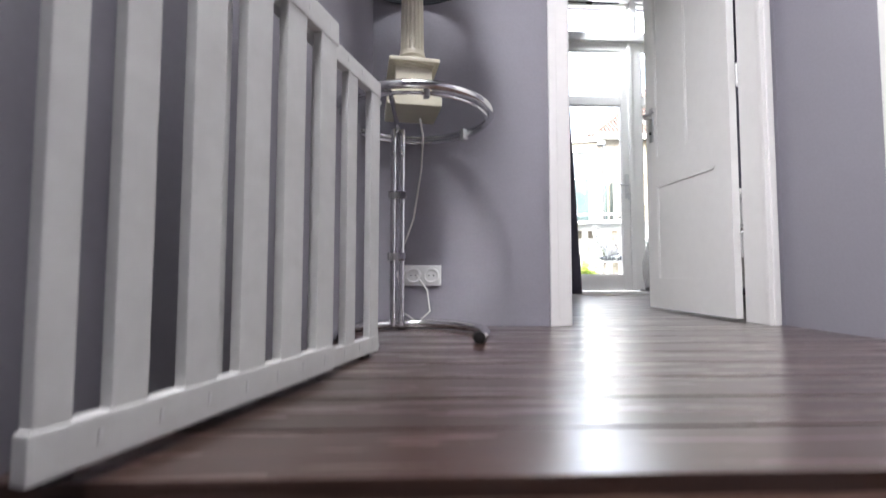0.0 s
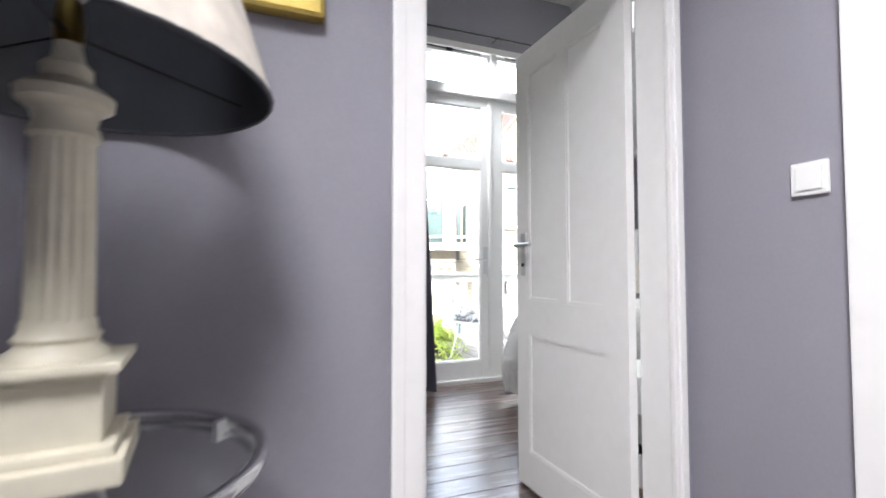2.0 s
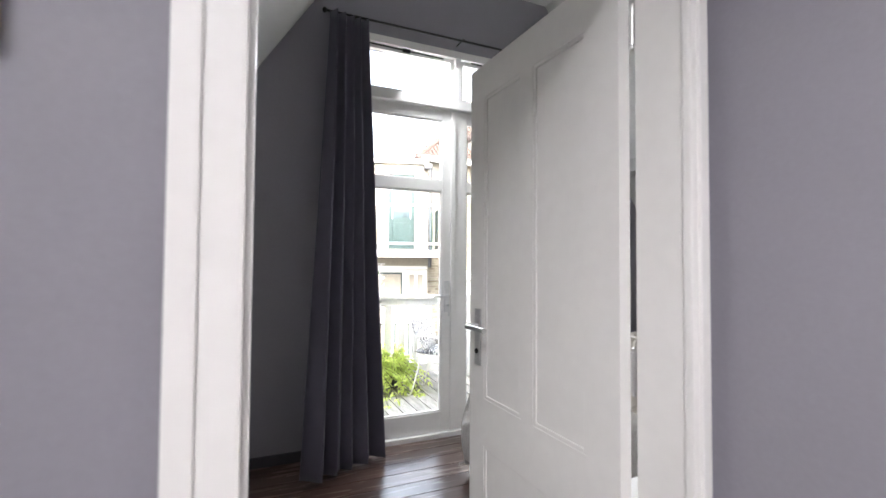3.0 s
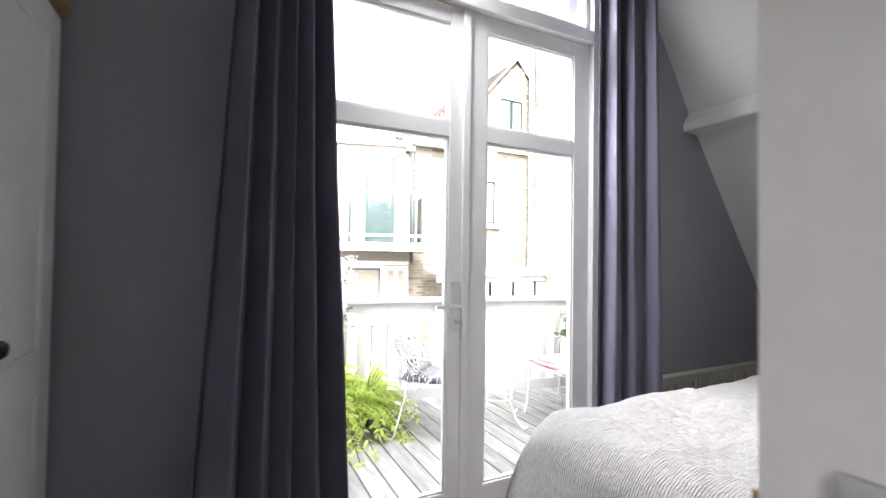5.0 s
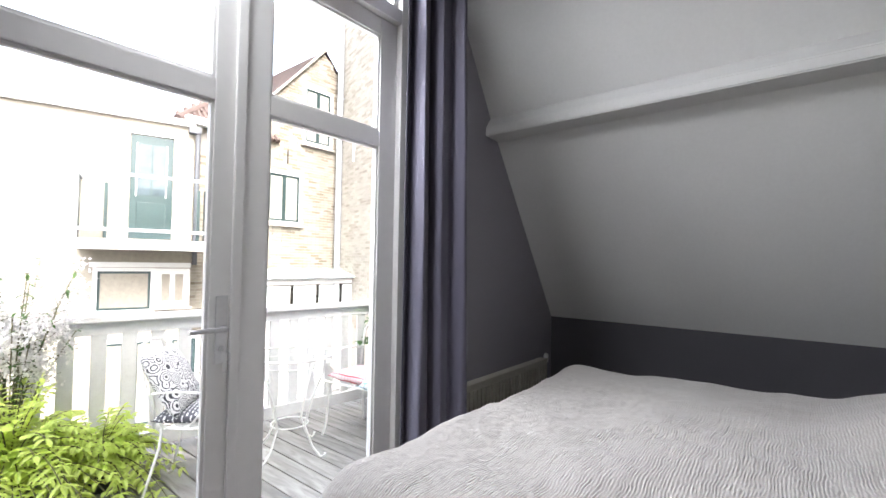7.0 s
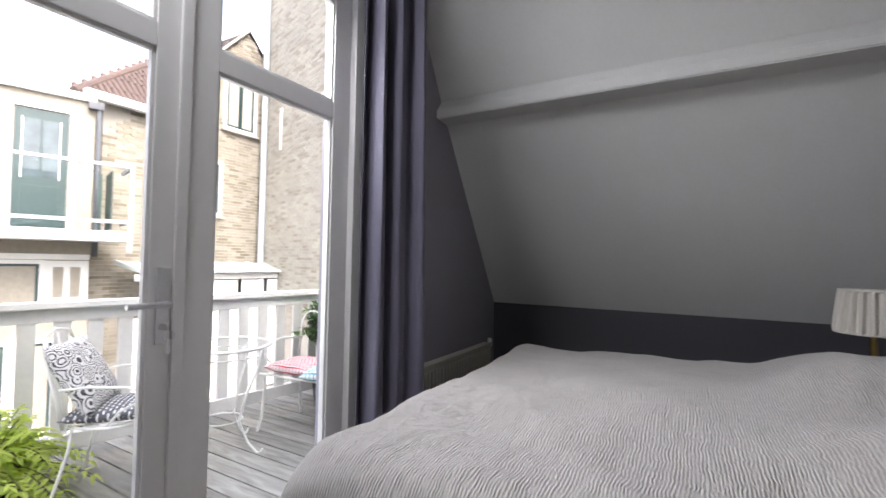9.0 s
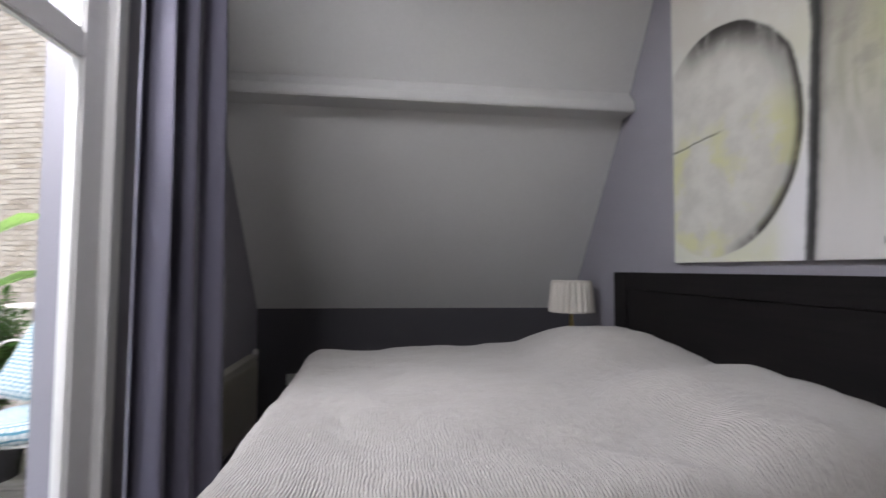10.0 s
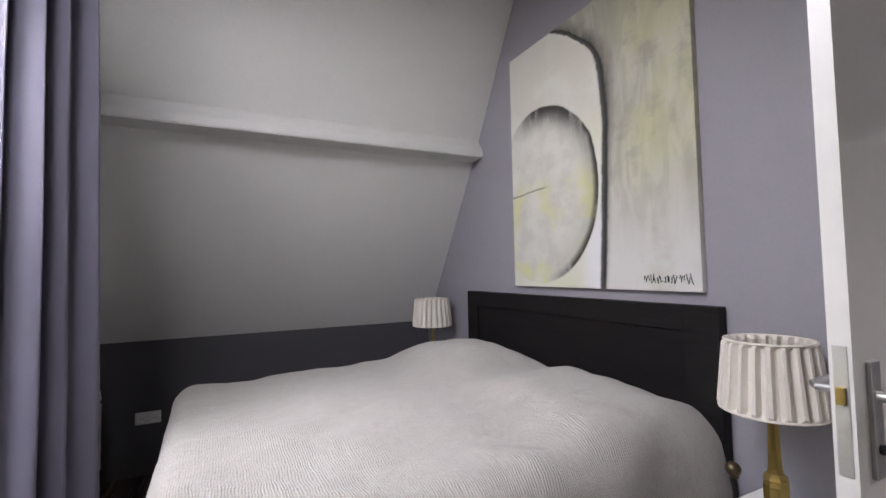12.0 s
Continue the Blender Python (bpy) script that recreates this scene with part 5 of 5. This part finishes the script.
frond_plant("potted_fern", "bright yellow-green feathery plant in a pot on the balcony", pose(0.02, 1.66, DECK_Z), 0.52, 0.50, 110, FERN, 5, 0.06, 0.09, 0.12, 1.25)
frond_plant("potted_fern", "bright yellow-green feathery plant in a pot by the railing", pose(-0.38, 1.60, DECK_Z), 0.80, 0.62, 150, FERN, 9, 0.062, 0.12, 0.17, 1.25)
def blossom_shrub(name, label, at, height, spread_, stems, seed):
    """A loose shrub: thin arching stems that fork, with clouds of small white petals and a few leaves."""
    rng = random.Random(seed)
    p = thing(name, label, "plant", at=at)
    pt = part("pot", lathe([(0, 0), (0.10, 0), (0.13, 0.22), (0.14, 0.22), (0.14, 0.25), (0.12, 0.25), (0.115, 0.20), (0, 0.20)], 28), POT, p, "dark grey plastic pot", smooth=40)
    part("soil", lathe([(0, 0.205), (0.114, 0.202)], 20), SOIL, pt)
    wood_, petals, green = bmesh.new(), bmesh.new(), bmesh.new()
    for _ in range(stems):
        a, lean_, h = rng.uniform(0, 2 * math.pi), rng.uniform(0.15, 1.0), height * rng.uniform(0.65, 1.0)
        pts = [Vector((math.cos(a) * spread_ * lean_ * f ** 1.4, math.sin(a) * spread_ * lean_ * f ** 1.4, 0.2 + (h - 0.2) * (f - 0.12 * lean_ * f * f))) for f in [k / 9 for k in range(10)]]
        tube(pts, 0.0035, 5, wood_)
        for k in range(3, 10):
            tip = pts[k] + Vector((rng.gauss(0, 0.06), rng.gauss(0, 0.06), rng.uniform(0.0, 0.08)))
            tube([pts[k], tip], 0.0018, 4, wood_)
            for _ in range(2):
                d = Vector((rng.gauss(0, 1), rng.gauss(0, 1), rng.gauss(0, 0.6)))
                add_leaf(green, pts[k], d, rng.uniform(0.03, 0.055), 0.02, 0.2)
            if k > 4:
                for _ in range(60):
                    c = tip + Vector((rng.gauss(0, 0.035), rng.gauss(0, 0.035), rng.gauss(0, 0.03)))
                    add_leaf(petals, c, Vector((rng.gauss(0, 1), rng.gauss(0, 1), rng.gauss(0, 1))), rng.uniform(0.014, 0.024), 0.016, 0.1)
    part("stems", wood_, STEM, p)
    part("leaves", green, BUSH, p, "small green leaves")["kind"] = "stuff"
    part("blossom", petals, PALE, p, "small white petals")["kind"] = "stuff"
    return p


blossom_shrub("flowering_shrub", "white blossoming shrub in a pot at the railing", pose(-0.36, 1.84, DECK_Z), 1.55, 0.34, 26, 12)
frond_plant("potted_shrub", "dark green leafy shrub in a terracotta pot behind the bench", pose(2.16, 1.36, DECK_Z), 0.95, 0.35, 60, BUSH, 15, 0.08, 0.17, 0.3)
ban = thing("banana_plant", "young banana plant with broad leaves in a brown pot", "plant", at=pose(2.40, 1.02, DECK_Z))
part("pot", lathe([(0, 0), (0.15, 0), (0.19, 0.3), (0.2, 0.3), (0.2, 0.33), (0.17, 0.33), (0.16, 0.29), (0, 0.29)], 28), TERRA, ban, "brown pot", smooth=40)
part("trunk", lathe([(0.045, 0.28), (0.04, 0.8), (0.03, 1.5), (0.0, 1.6)], 14), STEM, ban, smooth=60)
for a, h, l in ((172, 1.55, 0.7), (150, 1.2, 0.6), (215, 1.05, 0.6), (60, 1.4, 0.6), (200, 1.5, 0.75), (185, 0.85, 0.5)):
    bl = bmesh.new()
    d = Vector((math.cos(radians(a)), math.sin(radians(a)), 0.25))
    add_leaf(bl, Vector((0, 0, h)), d, l, 0.24, 0.45)
    part("leaf", bl, BANANA, ban, "broad pale-green leaf", smooth=180)

# ---- neighbouring houses ----
GROUND_Z = -3.2
structure("ground", block((-400, 0.3, GROUND_Z - 0.2), (400, 600, GROUND_Z)), PAVE, "grey paved courtyards reaching to the distance", "ground")


def brick_material(name, colors):
    m = mat(name, colors[0], 0.92, grain=18, vary=0.2, bump=0.5, stain=0.7)
    nt, b = m.node_tree, m.node_tree.nodes["Principled BSDF"]
    geo = nt.nodes.new("ShaderNodeNewGeometry")
    oi = nt.nodes.new("ShaderNodeObjectInfo")
    ad = nt.nodes.new("ShaderNodeMath")
    ad.operation = "ADD"
    fr = nt.nodes.new("ShaderNodeMath")
    fr.operation = "FRACT"
    nt.links.new(geo.outputs["Random Per Island"], ad.inputs[0])
    nt.links.new(oi.outputs["Random"], ad.inputs[1])
    nt.links.new(ad.outputs[0], fr.inputs[0])
    cr = nt.nodes.new("ShaderNodeValToRGB")
    cr.color_ramp.interpolation = "LINEAR"
    cr.color_ramp.elements[0].color = rgb(colors[0])
    cr.color_ramp.elements[1].color = rgb(colors[-1])
    for i, c in enumerate(colors[1:-1]):
        e = cr.color_ramp.elements.new((i + 1) / (len(colors) - 1))
        e.color = rgb(c)
    nt.links.new(fr.outputs[0], cr.inputs[0])
    n = nt.nodes.new("ShaderNodeTexNoise")
    n.inputs["Scale"].default_value = 1.1
    tc = nt.nodes.new("ShaderNodeTexCoord")
    nt.links.new(tc.outputs["Object"], n.inputs["Vector"])
    mr = nt.nodes.new("ShaderNodeMapRange")
    mr.inputs[3].default_value, mr.inputs[4].default_value = 0.75, 1.2
    nt.links.new(n.outputs[0], mr.inputs[0])
    mul = nt.nodes.new("ShaderNodeVectorMath")
    mul.operation = "SCALE"
    nt.links.new(cr.outputs[0], mul.inputs[0])
    nt.links.new(mr.outputs[0], mul.inputs["Scale"])
    nt.links.new(mul.outputs[0], b.inputs["Base Color"])
    return m


BRICK = brick_material("yellow_grey_brick", [(0.17, 0.145, 0.11), (0.27, 0.242, 0.195), (0.31, 0.285, 0.24), (0.22, 0.192, 0.15)])
BRICK_PALE = brick_material("pale_limewashed_brick", [(0.31, 0.288, 0.25), (0.37, 0.348, 0.305), (0.34, 0.316, 0.272), (0.25, 0.224, 0.185)])


def brick_mesh(u0, u1, z0, z1, inside, seed, brick=(0.205, 0.052), joint=0.011, proud=0.012):
    """Courses of separate bricks on the plane y = 0 of a wall, laid where inside(u, z) holds."""
    rng = random.Random(seed)
    verts, faces = [], []
    bw, bh = brick
    row = 0
    z = z0
    while z + bh < z1:
        u = u0 - (bw + joint) / 2 * (row % 2)
        while u < u1:
            a, b = max(u, u0), min(u + bw, u1)
            if b - a > 0.03 and inside((a + b) / 2, z + bh / 2):
                p = proud + rng.uniform(-0.004, 0.004)
                j = [rng.uniform(-0.003, 0.003) for _ in range(4)]
                i = len(verts)
                verts += [(a + j[0], 0, z + j[1]), (b + j[2], 0, z + j[3]), (b + j[2], 0, z + bh + j[1]), (a + j[0], 0, z + bh + j[3])]
                verts += [(v[0] * 1.0, -p, v[2]) for v in verts[i:i + 4]]
                faces += [(i + 4, i + 5, i + 6, i + 7), (i, i + 1, i + 5, i + 4), (i + 1, i + 2, i + 6, i + 5), (i + 2, i + 3, i + 7, i + 6), (i + 3, i, i + 4, i + 7)]
            u += bw + joint
        z += bh + joint
        row += 1
    me = bpy.data.meshes.new("bricks")
    me.from_pydata(verts, [], faces)
    return me


def house_window(parent, u0, u1, z0, z1, frame_mat, pane_mat, bars=1, sill=True, depth=0.07):
    """A framed window set into a facade on y = 0, its own frame, panes and sill."""
    fb = bmesh.new()
    t_ = 0.07
    for lo, hi in (((u0 - t_, -0.03, z0 - t_), (u0, depth, z1 + t_)), ((u1, -0.03, z0 - t_), (u1 + t_, depth, z1 + t_)), ((u0, -0.03, z1), (u1, depth, z1 + t_)), ((u0, -0.03, z0 - t_), (u1, depth, z0))):
        bm_box(fb, lo, hi, 0.006)
    w = part("window", fb, WHITE_OUT, parent)
    sb = bmesh.new()
    s_ = 0.045
    for k in range(bars + 1):
        a, b = u0 + (u1 - u0) * k / (bars + 1), u0 + (u1 - u0) * (k + 1) / (bars + 1)
        for lo, hi in (((a, -0.012, z0), (a + s_, 0.03, z1)), ((b - s_, -0.012, z0), (b, 0.03, z1)), ((a + s_, -0.012, z1 - s_), (b - s_, 0.03, z1)), ((a + s_, -0.012, z0), (b - s_, 0.03, z0 + s_))):
            bm_box(sb, lo, hi, 0.004)
        part("pane", block((a + s_ - 0.005, 0.008, z0 + s_ - 0.005), (b - s_ + 0.005, 0.014, z1 - s_ + 0.005)), pane_mat, w)
    part("sash", sb, frame_mat, w)
    if sill:
        part("sill", block((u0 - 0.12, -0.09, z0 - t_ - 0.05), (u1 + 0.12, 0.02, z0 - t_), 0.008), MORTAR, w)
    return w


# rendered house with a roof terrace door
st = thing("stucco_house", "cream rendered house with a green door and a small steel balcony", "house", at=pose(2.43, 8.67, 0, 0, 0, -16.0))
part("wall", prism([(-7.5, GROUND_Z), (0.74, GROUND_Z), (0.74, 4.12), (-7.5, 4.12)], 0.0, 5.0), STUCCO, st)
part("parapet", block((-7.6, -0.08, 4.12), (0.75, 5.05, 4.26), 0.02), WHITE_OUT, st)
part("rain_gutter", block((0.62, -0.14, 3.98), (0.86, -0.02, 4.12), 0.02), DARKZINC, st, "dark rainwater hopper")
part("downpipe", tube([(0.80, -0.07, 4.0), (0.80, -0.07, 1.2)], 0.05, 10), DARKZINC, st, "dark downpipe", smooth=60)
for z in (2.7, 3.35):
    part("render_joint", block((-7.5, -0.006, z), (-1.3, 0.004, z + 0.02)), MORTAR, st)
gd_ = part("door", block((-0.36, -0.02, 1.72), (0.36, 0.04, 3.80), 0.006), GREEN, st, "dark green glazed door")
for lo, hi in (((-0.50, -0.05, 1.70), (-0.38, 0.05, 3.94)), ((0.38, -0.05, 1.70), (0.50, 0.05, 3.94)), ((-0.38, -0.05, 3.82), (0.38, 0.05, 3.94))):
    part("door_frame", block(lo, hi, 0.006), WHITE_OUT, gd_)
for k in range(2):
    part("pane", block((-0.25 + 0.26 * k, -0.028, 2.6), (-0.02 + 0.26 * k, -0.018, 3.62), 0.002), DARKGLASS, gd_)
part("glazing_bar", block((-0.27, -0.035, 2.57), (-0.25, -0.019, 3.64)), WHITE_OUT, gd_)
part("glazing_bar", block((0.24, -0.035, 2.57), (0.26, -0.019, 3.64)), WHITE_OUT, gd_)
part("panel", block((-0.25, -0.032, 1.85), (0.25, -0.02, 2.45), 0.008), GREEN, gd_)
part("slab", block((-1.12, -1.0, 1.48), (1.22, 0.0, 1.66), 0.01), WHITE_OUT, st)
blc = part("balcony_rail", block((-1.15, -1.02, 2.80), (1.24, -0.96, 2.86), 0.01), ZINC, st, "grey steel balcony rail")
for u in (-1.1, -0.4, 0.35, 1.2):
    part("post", block((u - 0.03, -1.02, 1.3 if abs(u) > 1 else 1.6), (u + 0.03, -0.96, 2.8), 0.006), ZINC, blc)
part("lower_rail", block((-1.12, -1.01, 1.80), (1.2, -0.97, 1.86), 0.006), ZINC, blc)
part("glass_panel", block((-1.08, -0.992, 1.86), (1.17, -0.986, 2.8)), GLASS, blc)
part("side_rail", block((-1.15, -0.96, 2.80), (-1.09, 0.0, 2.86), 0.01), ZINC, blc)
part("side_rail", block((1.17, -0.96, 2.80), (1.23, 0.0, 2.86), 0.01), ZINC, blc)
part("side_rail", block((1.18, -0.96, 1.80), (1.22, 0.0, 1.86), 0.006), ZINC, blc)
part("dark_screen", block((-1.13, -0.8, 1.7), (-1.11, -0.1, 2.75)), GREEN, blc)
for u in (-0.72, 0.82):
    part("screen_post", block((u - 0.03, -0.3, 1.7), (u + 0.03, -0.26, 2.75)), GREEN, blc)
part("dark_screen", block((0.93, -0.8, 1.7), (0.95, -0.1, 2.75)), GREEN, blc)
house_window(st, -0.82, 0.04, 0.30, 1.06, GREEN, NET, 0)
house_window(st, 0.18, 0.66, 0.40, 1.05, WHITE_OUT, NET, 1)
part("lintel_board", block((-0.95, -0.04, 1.14), (0.74, 0.0, 1.24), 0.01), WHITE_OUT, st)
for k in range(3):
    house_window(st, -0.80 + 0.62 * k, -0.36 + 0.62 * k, -2.0, -0.35, GREEN, DARKGLASS, 0, False)

# brick gable house
gh = thing("brick_gable_house", "old yellow-grey brick house with a red tiled roof", "house", at=pose(7.1, 8.75, -0.233) @ Matrix.Scale(1.175, 4))


def roof_line(u):
    return min(6.3 + 1.12 * (u + 0.45), 6.3 - 1.12 * (u + 0.45))


openings = [(-1.85, -0.98, 2.10, 3.28), (-1.0, -0.18, 3.98, 5.36)]
part("wall", prism([(-3.5, GROUND_Z), (0.15, GROUND_Z), (0.15, 5.6), (-0.45, 6.25), (-1.95, 4.58), (-1.95, 3.9), (-3.5, 3.9)], 0.0, 6.0), MORTAR, gh)
EAVE = [Vector((-3.62, -0.1, 3.84)), Vector((-1.6, -0.1, 3.86)), Vector((-0.45, 2.2, 6.25)), Vector((-0.62, 2.2, 6.25))]
rm = bmesh.new()
rm.faces.new([rm.verts.new(v) for v in EAVE])
rm.faces.new([rm.verts.new(v) for v in ((-0.45, -0.05, 6.33), (-0.45, 5.0, 6.33), (-2.0, 5.0, 4.6), (-2.0, -0.05, 4.6))])
rm.faces.new([rm.verts.new(v) for v in ((-0.45, -0.05, 6.33), (0.25, -0.05, 5.55), (0.25, 5.0, 5.55), (-0.45, 5.0, 6.33))])
bmesh.ops.solidify(rm, geom=rm.faces[:], thickness=0.06)
rf = part("roof", rm, ROOF, gh, "weathered red tiled roof")
up_ = (EAVE[3] - EAVE[0]) - Vector(((EAVE[3] - EAVE[0]).x, 0, 0))
tile_len = up_.length / 16
tile_me = mesh_of("roof_tile", tube([(0, 0, 0), (0, up_.normalized().y * tile_len * 1.04, up_.normalized().z * tile_len * 1.04)], 0.05, 6), ROOF, 60)
for r_ in range(16):
    f = r_ / 16
    a0, a1 = EAVE[0].lerp(EAVE[3], f), EAVE[1].lerp(EAVE[2], f)
    n_t = int((a1 - a0).length / 0.105)
    for c_ in range(n_t):
        tl = new("roof_tile", tile_me)
        tl.parent = rf
        tl.matrix_basis = Matrix.Translation(a0.lerp(a1, (c_ + 0.5) / n_t) + Vector((0, -0.01, 0.012 - 0.004 * (r_ % 2))))
part("hip_ridge", tube([EAVE[0] + Vector((0, 0, 0.02)), EAVE[3] + Vector((0, 0, 0.02))], 0.075, 8), ROOF, rf)
part("gutter", block((-3.5, -0.24, 3.80), (-1.95, -0.10, 3.94), 0.02), WHITE_OUT, gh, "white painted eaves gutter")
part("barge_board", tube([(-0.45, -0.06, 6.33), (-1.98, -0.06, 4.62)], 0.03, 6), MORTAR, gh)
house_window(gh, -1.78, -1.05, 2.18, 3.20, GREEN, DARKGLASS, 1)
house_window(gh, -0.92, -0.26, 4.06, 5.28, GREEN, PALEPANE, 1)
part("wall_anchor", tube([(-1.36, -0.03, 3.45), (-1.36, -0.03, 3.75)], 0.012, 6), IRON, gh)
veranda = part("lean_to", block((-3.0, -0.9, 1.12), (0.0, 0.0, 1.16), 0.005, pose(0, 0, 0, 9)), PALEPANE, gh, "glazed lean-to roof")
for k in range(8):
    part("bar", block((-3.0 + 0.42 * k, -0.92, 1.16), (-2.96 + 0.42 * k, 0.0, 1.19), 0.003, pose(0, 0, 0, 9)), WHITE_OUT, veranda)
part("lean_to_frame", block((-3.02, -0.95, 0.84), (0.02, -0.9, 0.95), 0.006), WHITE_OUT, gh)
for k in range(5):
    part("pane", block((-2.9 + 0.6 * k, -0.93, 0.25), (-2.38 + 0.6 * k, -0.92, 0.82)), PALEPANE, gh)
part("lean_to_sill", block((-3.02, -0.95, -2.0), (0.02, -0.9, 0.24), 0.006), WHITE_OUT, gh)
me = brick_mesh(-3.5, 0.13, -0.6, 6.2, lambda u, z: z < roof_line(u) - 0.02 and (u > -1.95 or z < 3.86) and not any(a < u < b and c < z < d for a, b, c, d in openings), 3)
me.materials.append(BRICK)
bo = new("bricks", me)
bo.parent = gh
tagged(bo, "yellow-grey brick courses", kind="stuff")

# tall pale brick wall on the boundary, running towards the balcony
bwall = thing("brick_party_wall", "tall pale limewashed brick wall with a zinc drainpipe", "house", at=pose(7.1, 8.6, 0, 0, 0, -106.0))
part("wall", prism([(0.0, GROUND_Z), (10.5, GROUND_Z), (10.5, 9.5), (0.0, 9.5)], 0.0, 4.0), MORTAR, bwall)
me = brick_mesh(0.0, 9.8, -0.4, 9.2, lambda u, z: not (5.85 < u < 7.15 and 1.3 < z < 3.5), 7, (0.225, 0.058), 0.012)
me.materials.append(BRICK_PALE)
bo = new("bricks", me)
bo.parent = bwall
tagged(bo, "pale limewashed brick courses", kind="stuff")
part("drainpipe", tube([(0.12, -0.10, 8.8), (0.12, -0.10, -2.5)], 0.085, 14), ZINC, bwall, "pale zinc drainpipe", smooth=60)
for z in (0.5, 2.3, 4.1, 5.9):
    part("pipe_clip", block((0.04, -0.17, z), (0.20, 0.0, z + 0.03), 0.004), ZINC, bwall)
part("conduit", block((0.92, -0.05, 4.0), (0.99, 0.0, 5.05), 0.01), WHITE_OUT, bwall)
house_window(bwall, 5.95, 7.05, 1.4, 3.4, WHITE_OUT, DARKGLASS, 1)

# far roofs and a church tower beyond the rendered house
far = thing("church_tower", "pale far-off church tower with a slate top", "tower", at=pose(-9.0, 62.0, GROUND_Z))
part("shaft", block((-3, -3, 0), (3, 3, 22), 0.2), STUCCO, far)
part("spire", lathe([(3.2, 22), (2.2, 25), (2.2, 27), (0.0, 33)], 8), GREEN, far)

# ---- boards ----
def boards(parent, me, rows_):
    for m_ in rows_:
        o = new("plank", me)
        o.parent = parent
        o.matrix_basis = m_


floor_ = structure("floor", block((CLOSET_X - 0.2, P_S, -0.16), (KNEE_X + 0.1, N_OUT - 0.05, -0.022)), FLOOR, "dark-brown wooden floorboards through bedroom and landing", "floor")
sub = structure("floor_landing", block((LAND_W, STAIR_Y, -0.16), (LAND_E, P_S, -0.022)), FLOOR, "dark-brown wooden floorboards on the landing", "floor")
sub2 = structure("floor_landing_south", block((-1.53, LAND_S, -0.16), (LAND_E, STAIR_Y, -0.022)), FLOOR, "dark-brown wooden floorboards beside the stairwell", "floor")
PW = 0.143
long_plank = mesh_of("plank", block((0, 0.0025, -0.022), (KNEE_X - CLOSET_X - 0.002, PW - 0.0025, 0.0), 0.0025), FLOOR)
land_plank = mesh_of("plank", block((0, 0.0025, -0.022), (LAND_E - LAND_W - 0.004, PW - 0.0025, 0.0), 0.0025), FLOOR)
south_plank = mesh_of("plank", block((0, 0.0025, -0.022), (LAND_E + 1.53 - 0.004, PW - 0.0025, 0.0), 0.0025), FLOOR)
n_bed = 17
boards(floor_, long_plank, [pose(CLOSET_X + 0.001, N_IN - PW * (i + 1), 0) for i in range(n_bed)])
door_plank = mesh_of("plank", block((0, 0.0, -0.022), (0.796, 0.125, 0.0), 0.002), FLOOR)
boards(floor_, door_plank, [pose(-1.46, P_S - 0.003, 0)])
n_land = 9
boards(sub, land_plank, [pose(LAND_W + 0.002, P_S - 0.004 - PW * (i + 1), 0) for i in range(n_land)])
boards(sub2, south_plank, [pose(-1.53 + 0.002, P_S - 0.004 - PW * (i + 1), 0) for i in range(n_land, 26)])

deck = structure("balcony_deck", block((-2.4, 0.30, DECK_Z - 0.25), (2.8, 2.4, DECK_Z - 0.03)), DECK, "grey weathered timber balcony deck", "floor")
deck_plank = mesh_of("plank", block((0.004, 0, -0.028), (0.134, 2.02, 0.0), 0.004), DECK)
boards(deck, deck_plank, [pose(-2.38 + 0.141 * i, 0.31, DECK_Z) for i in range(36)])
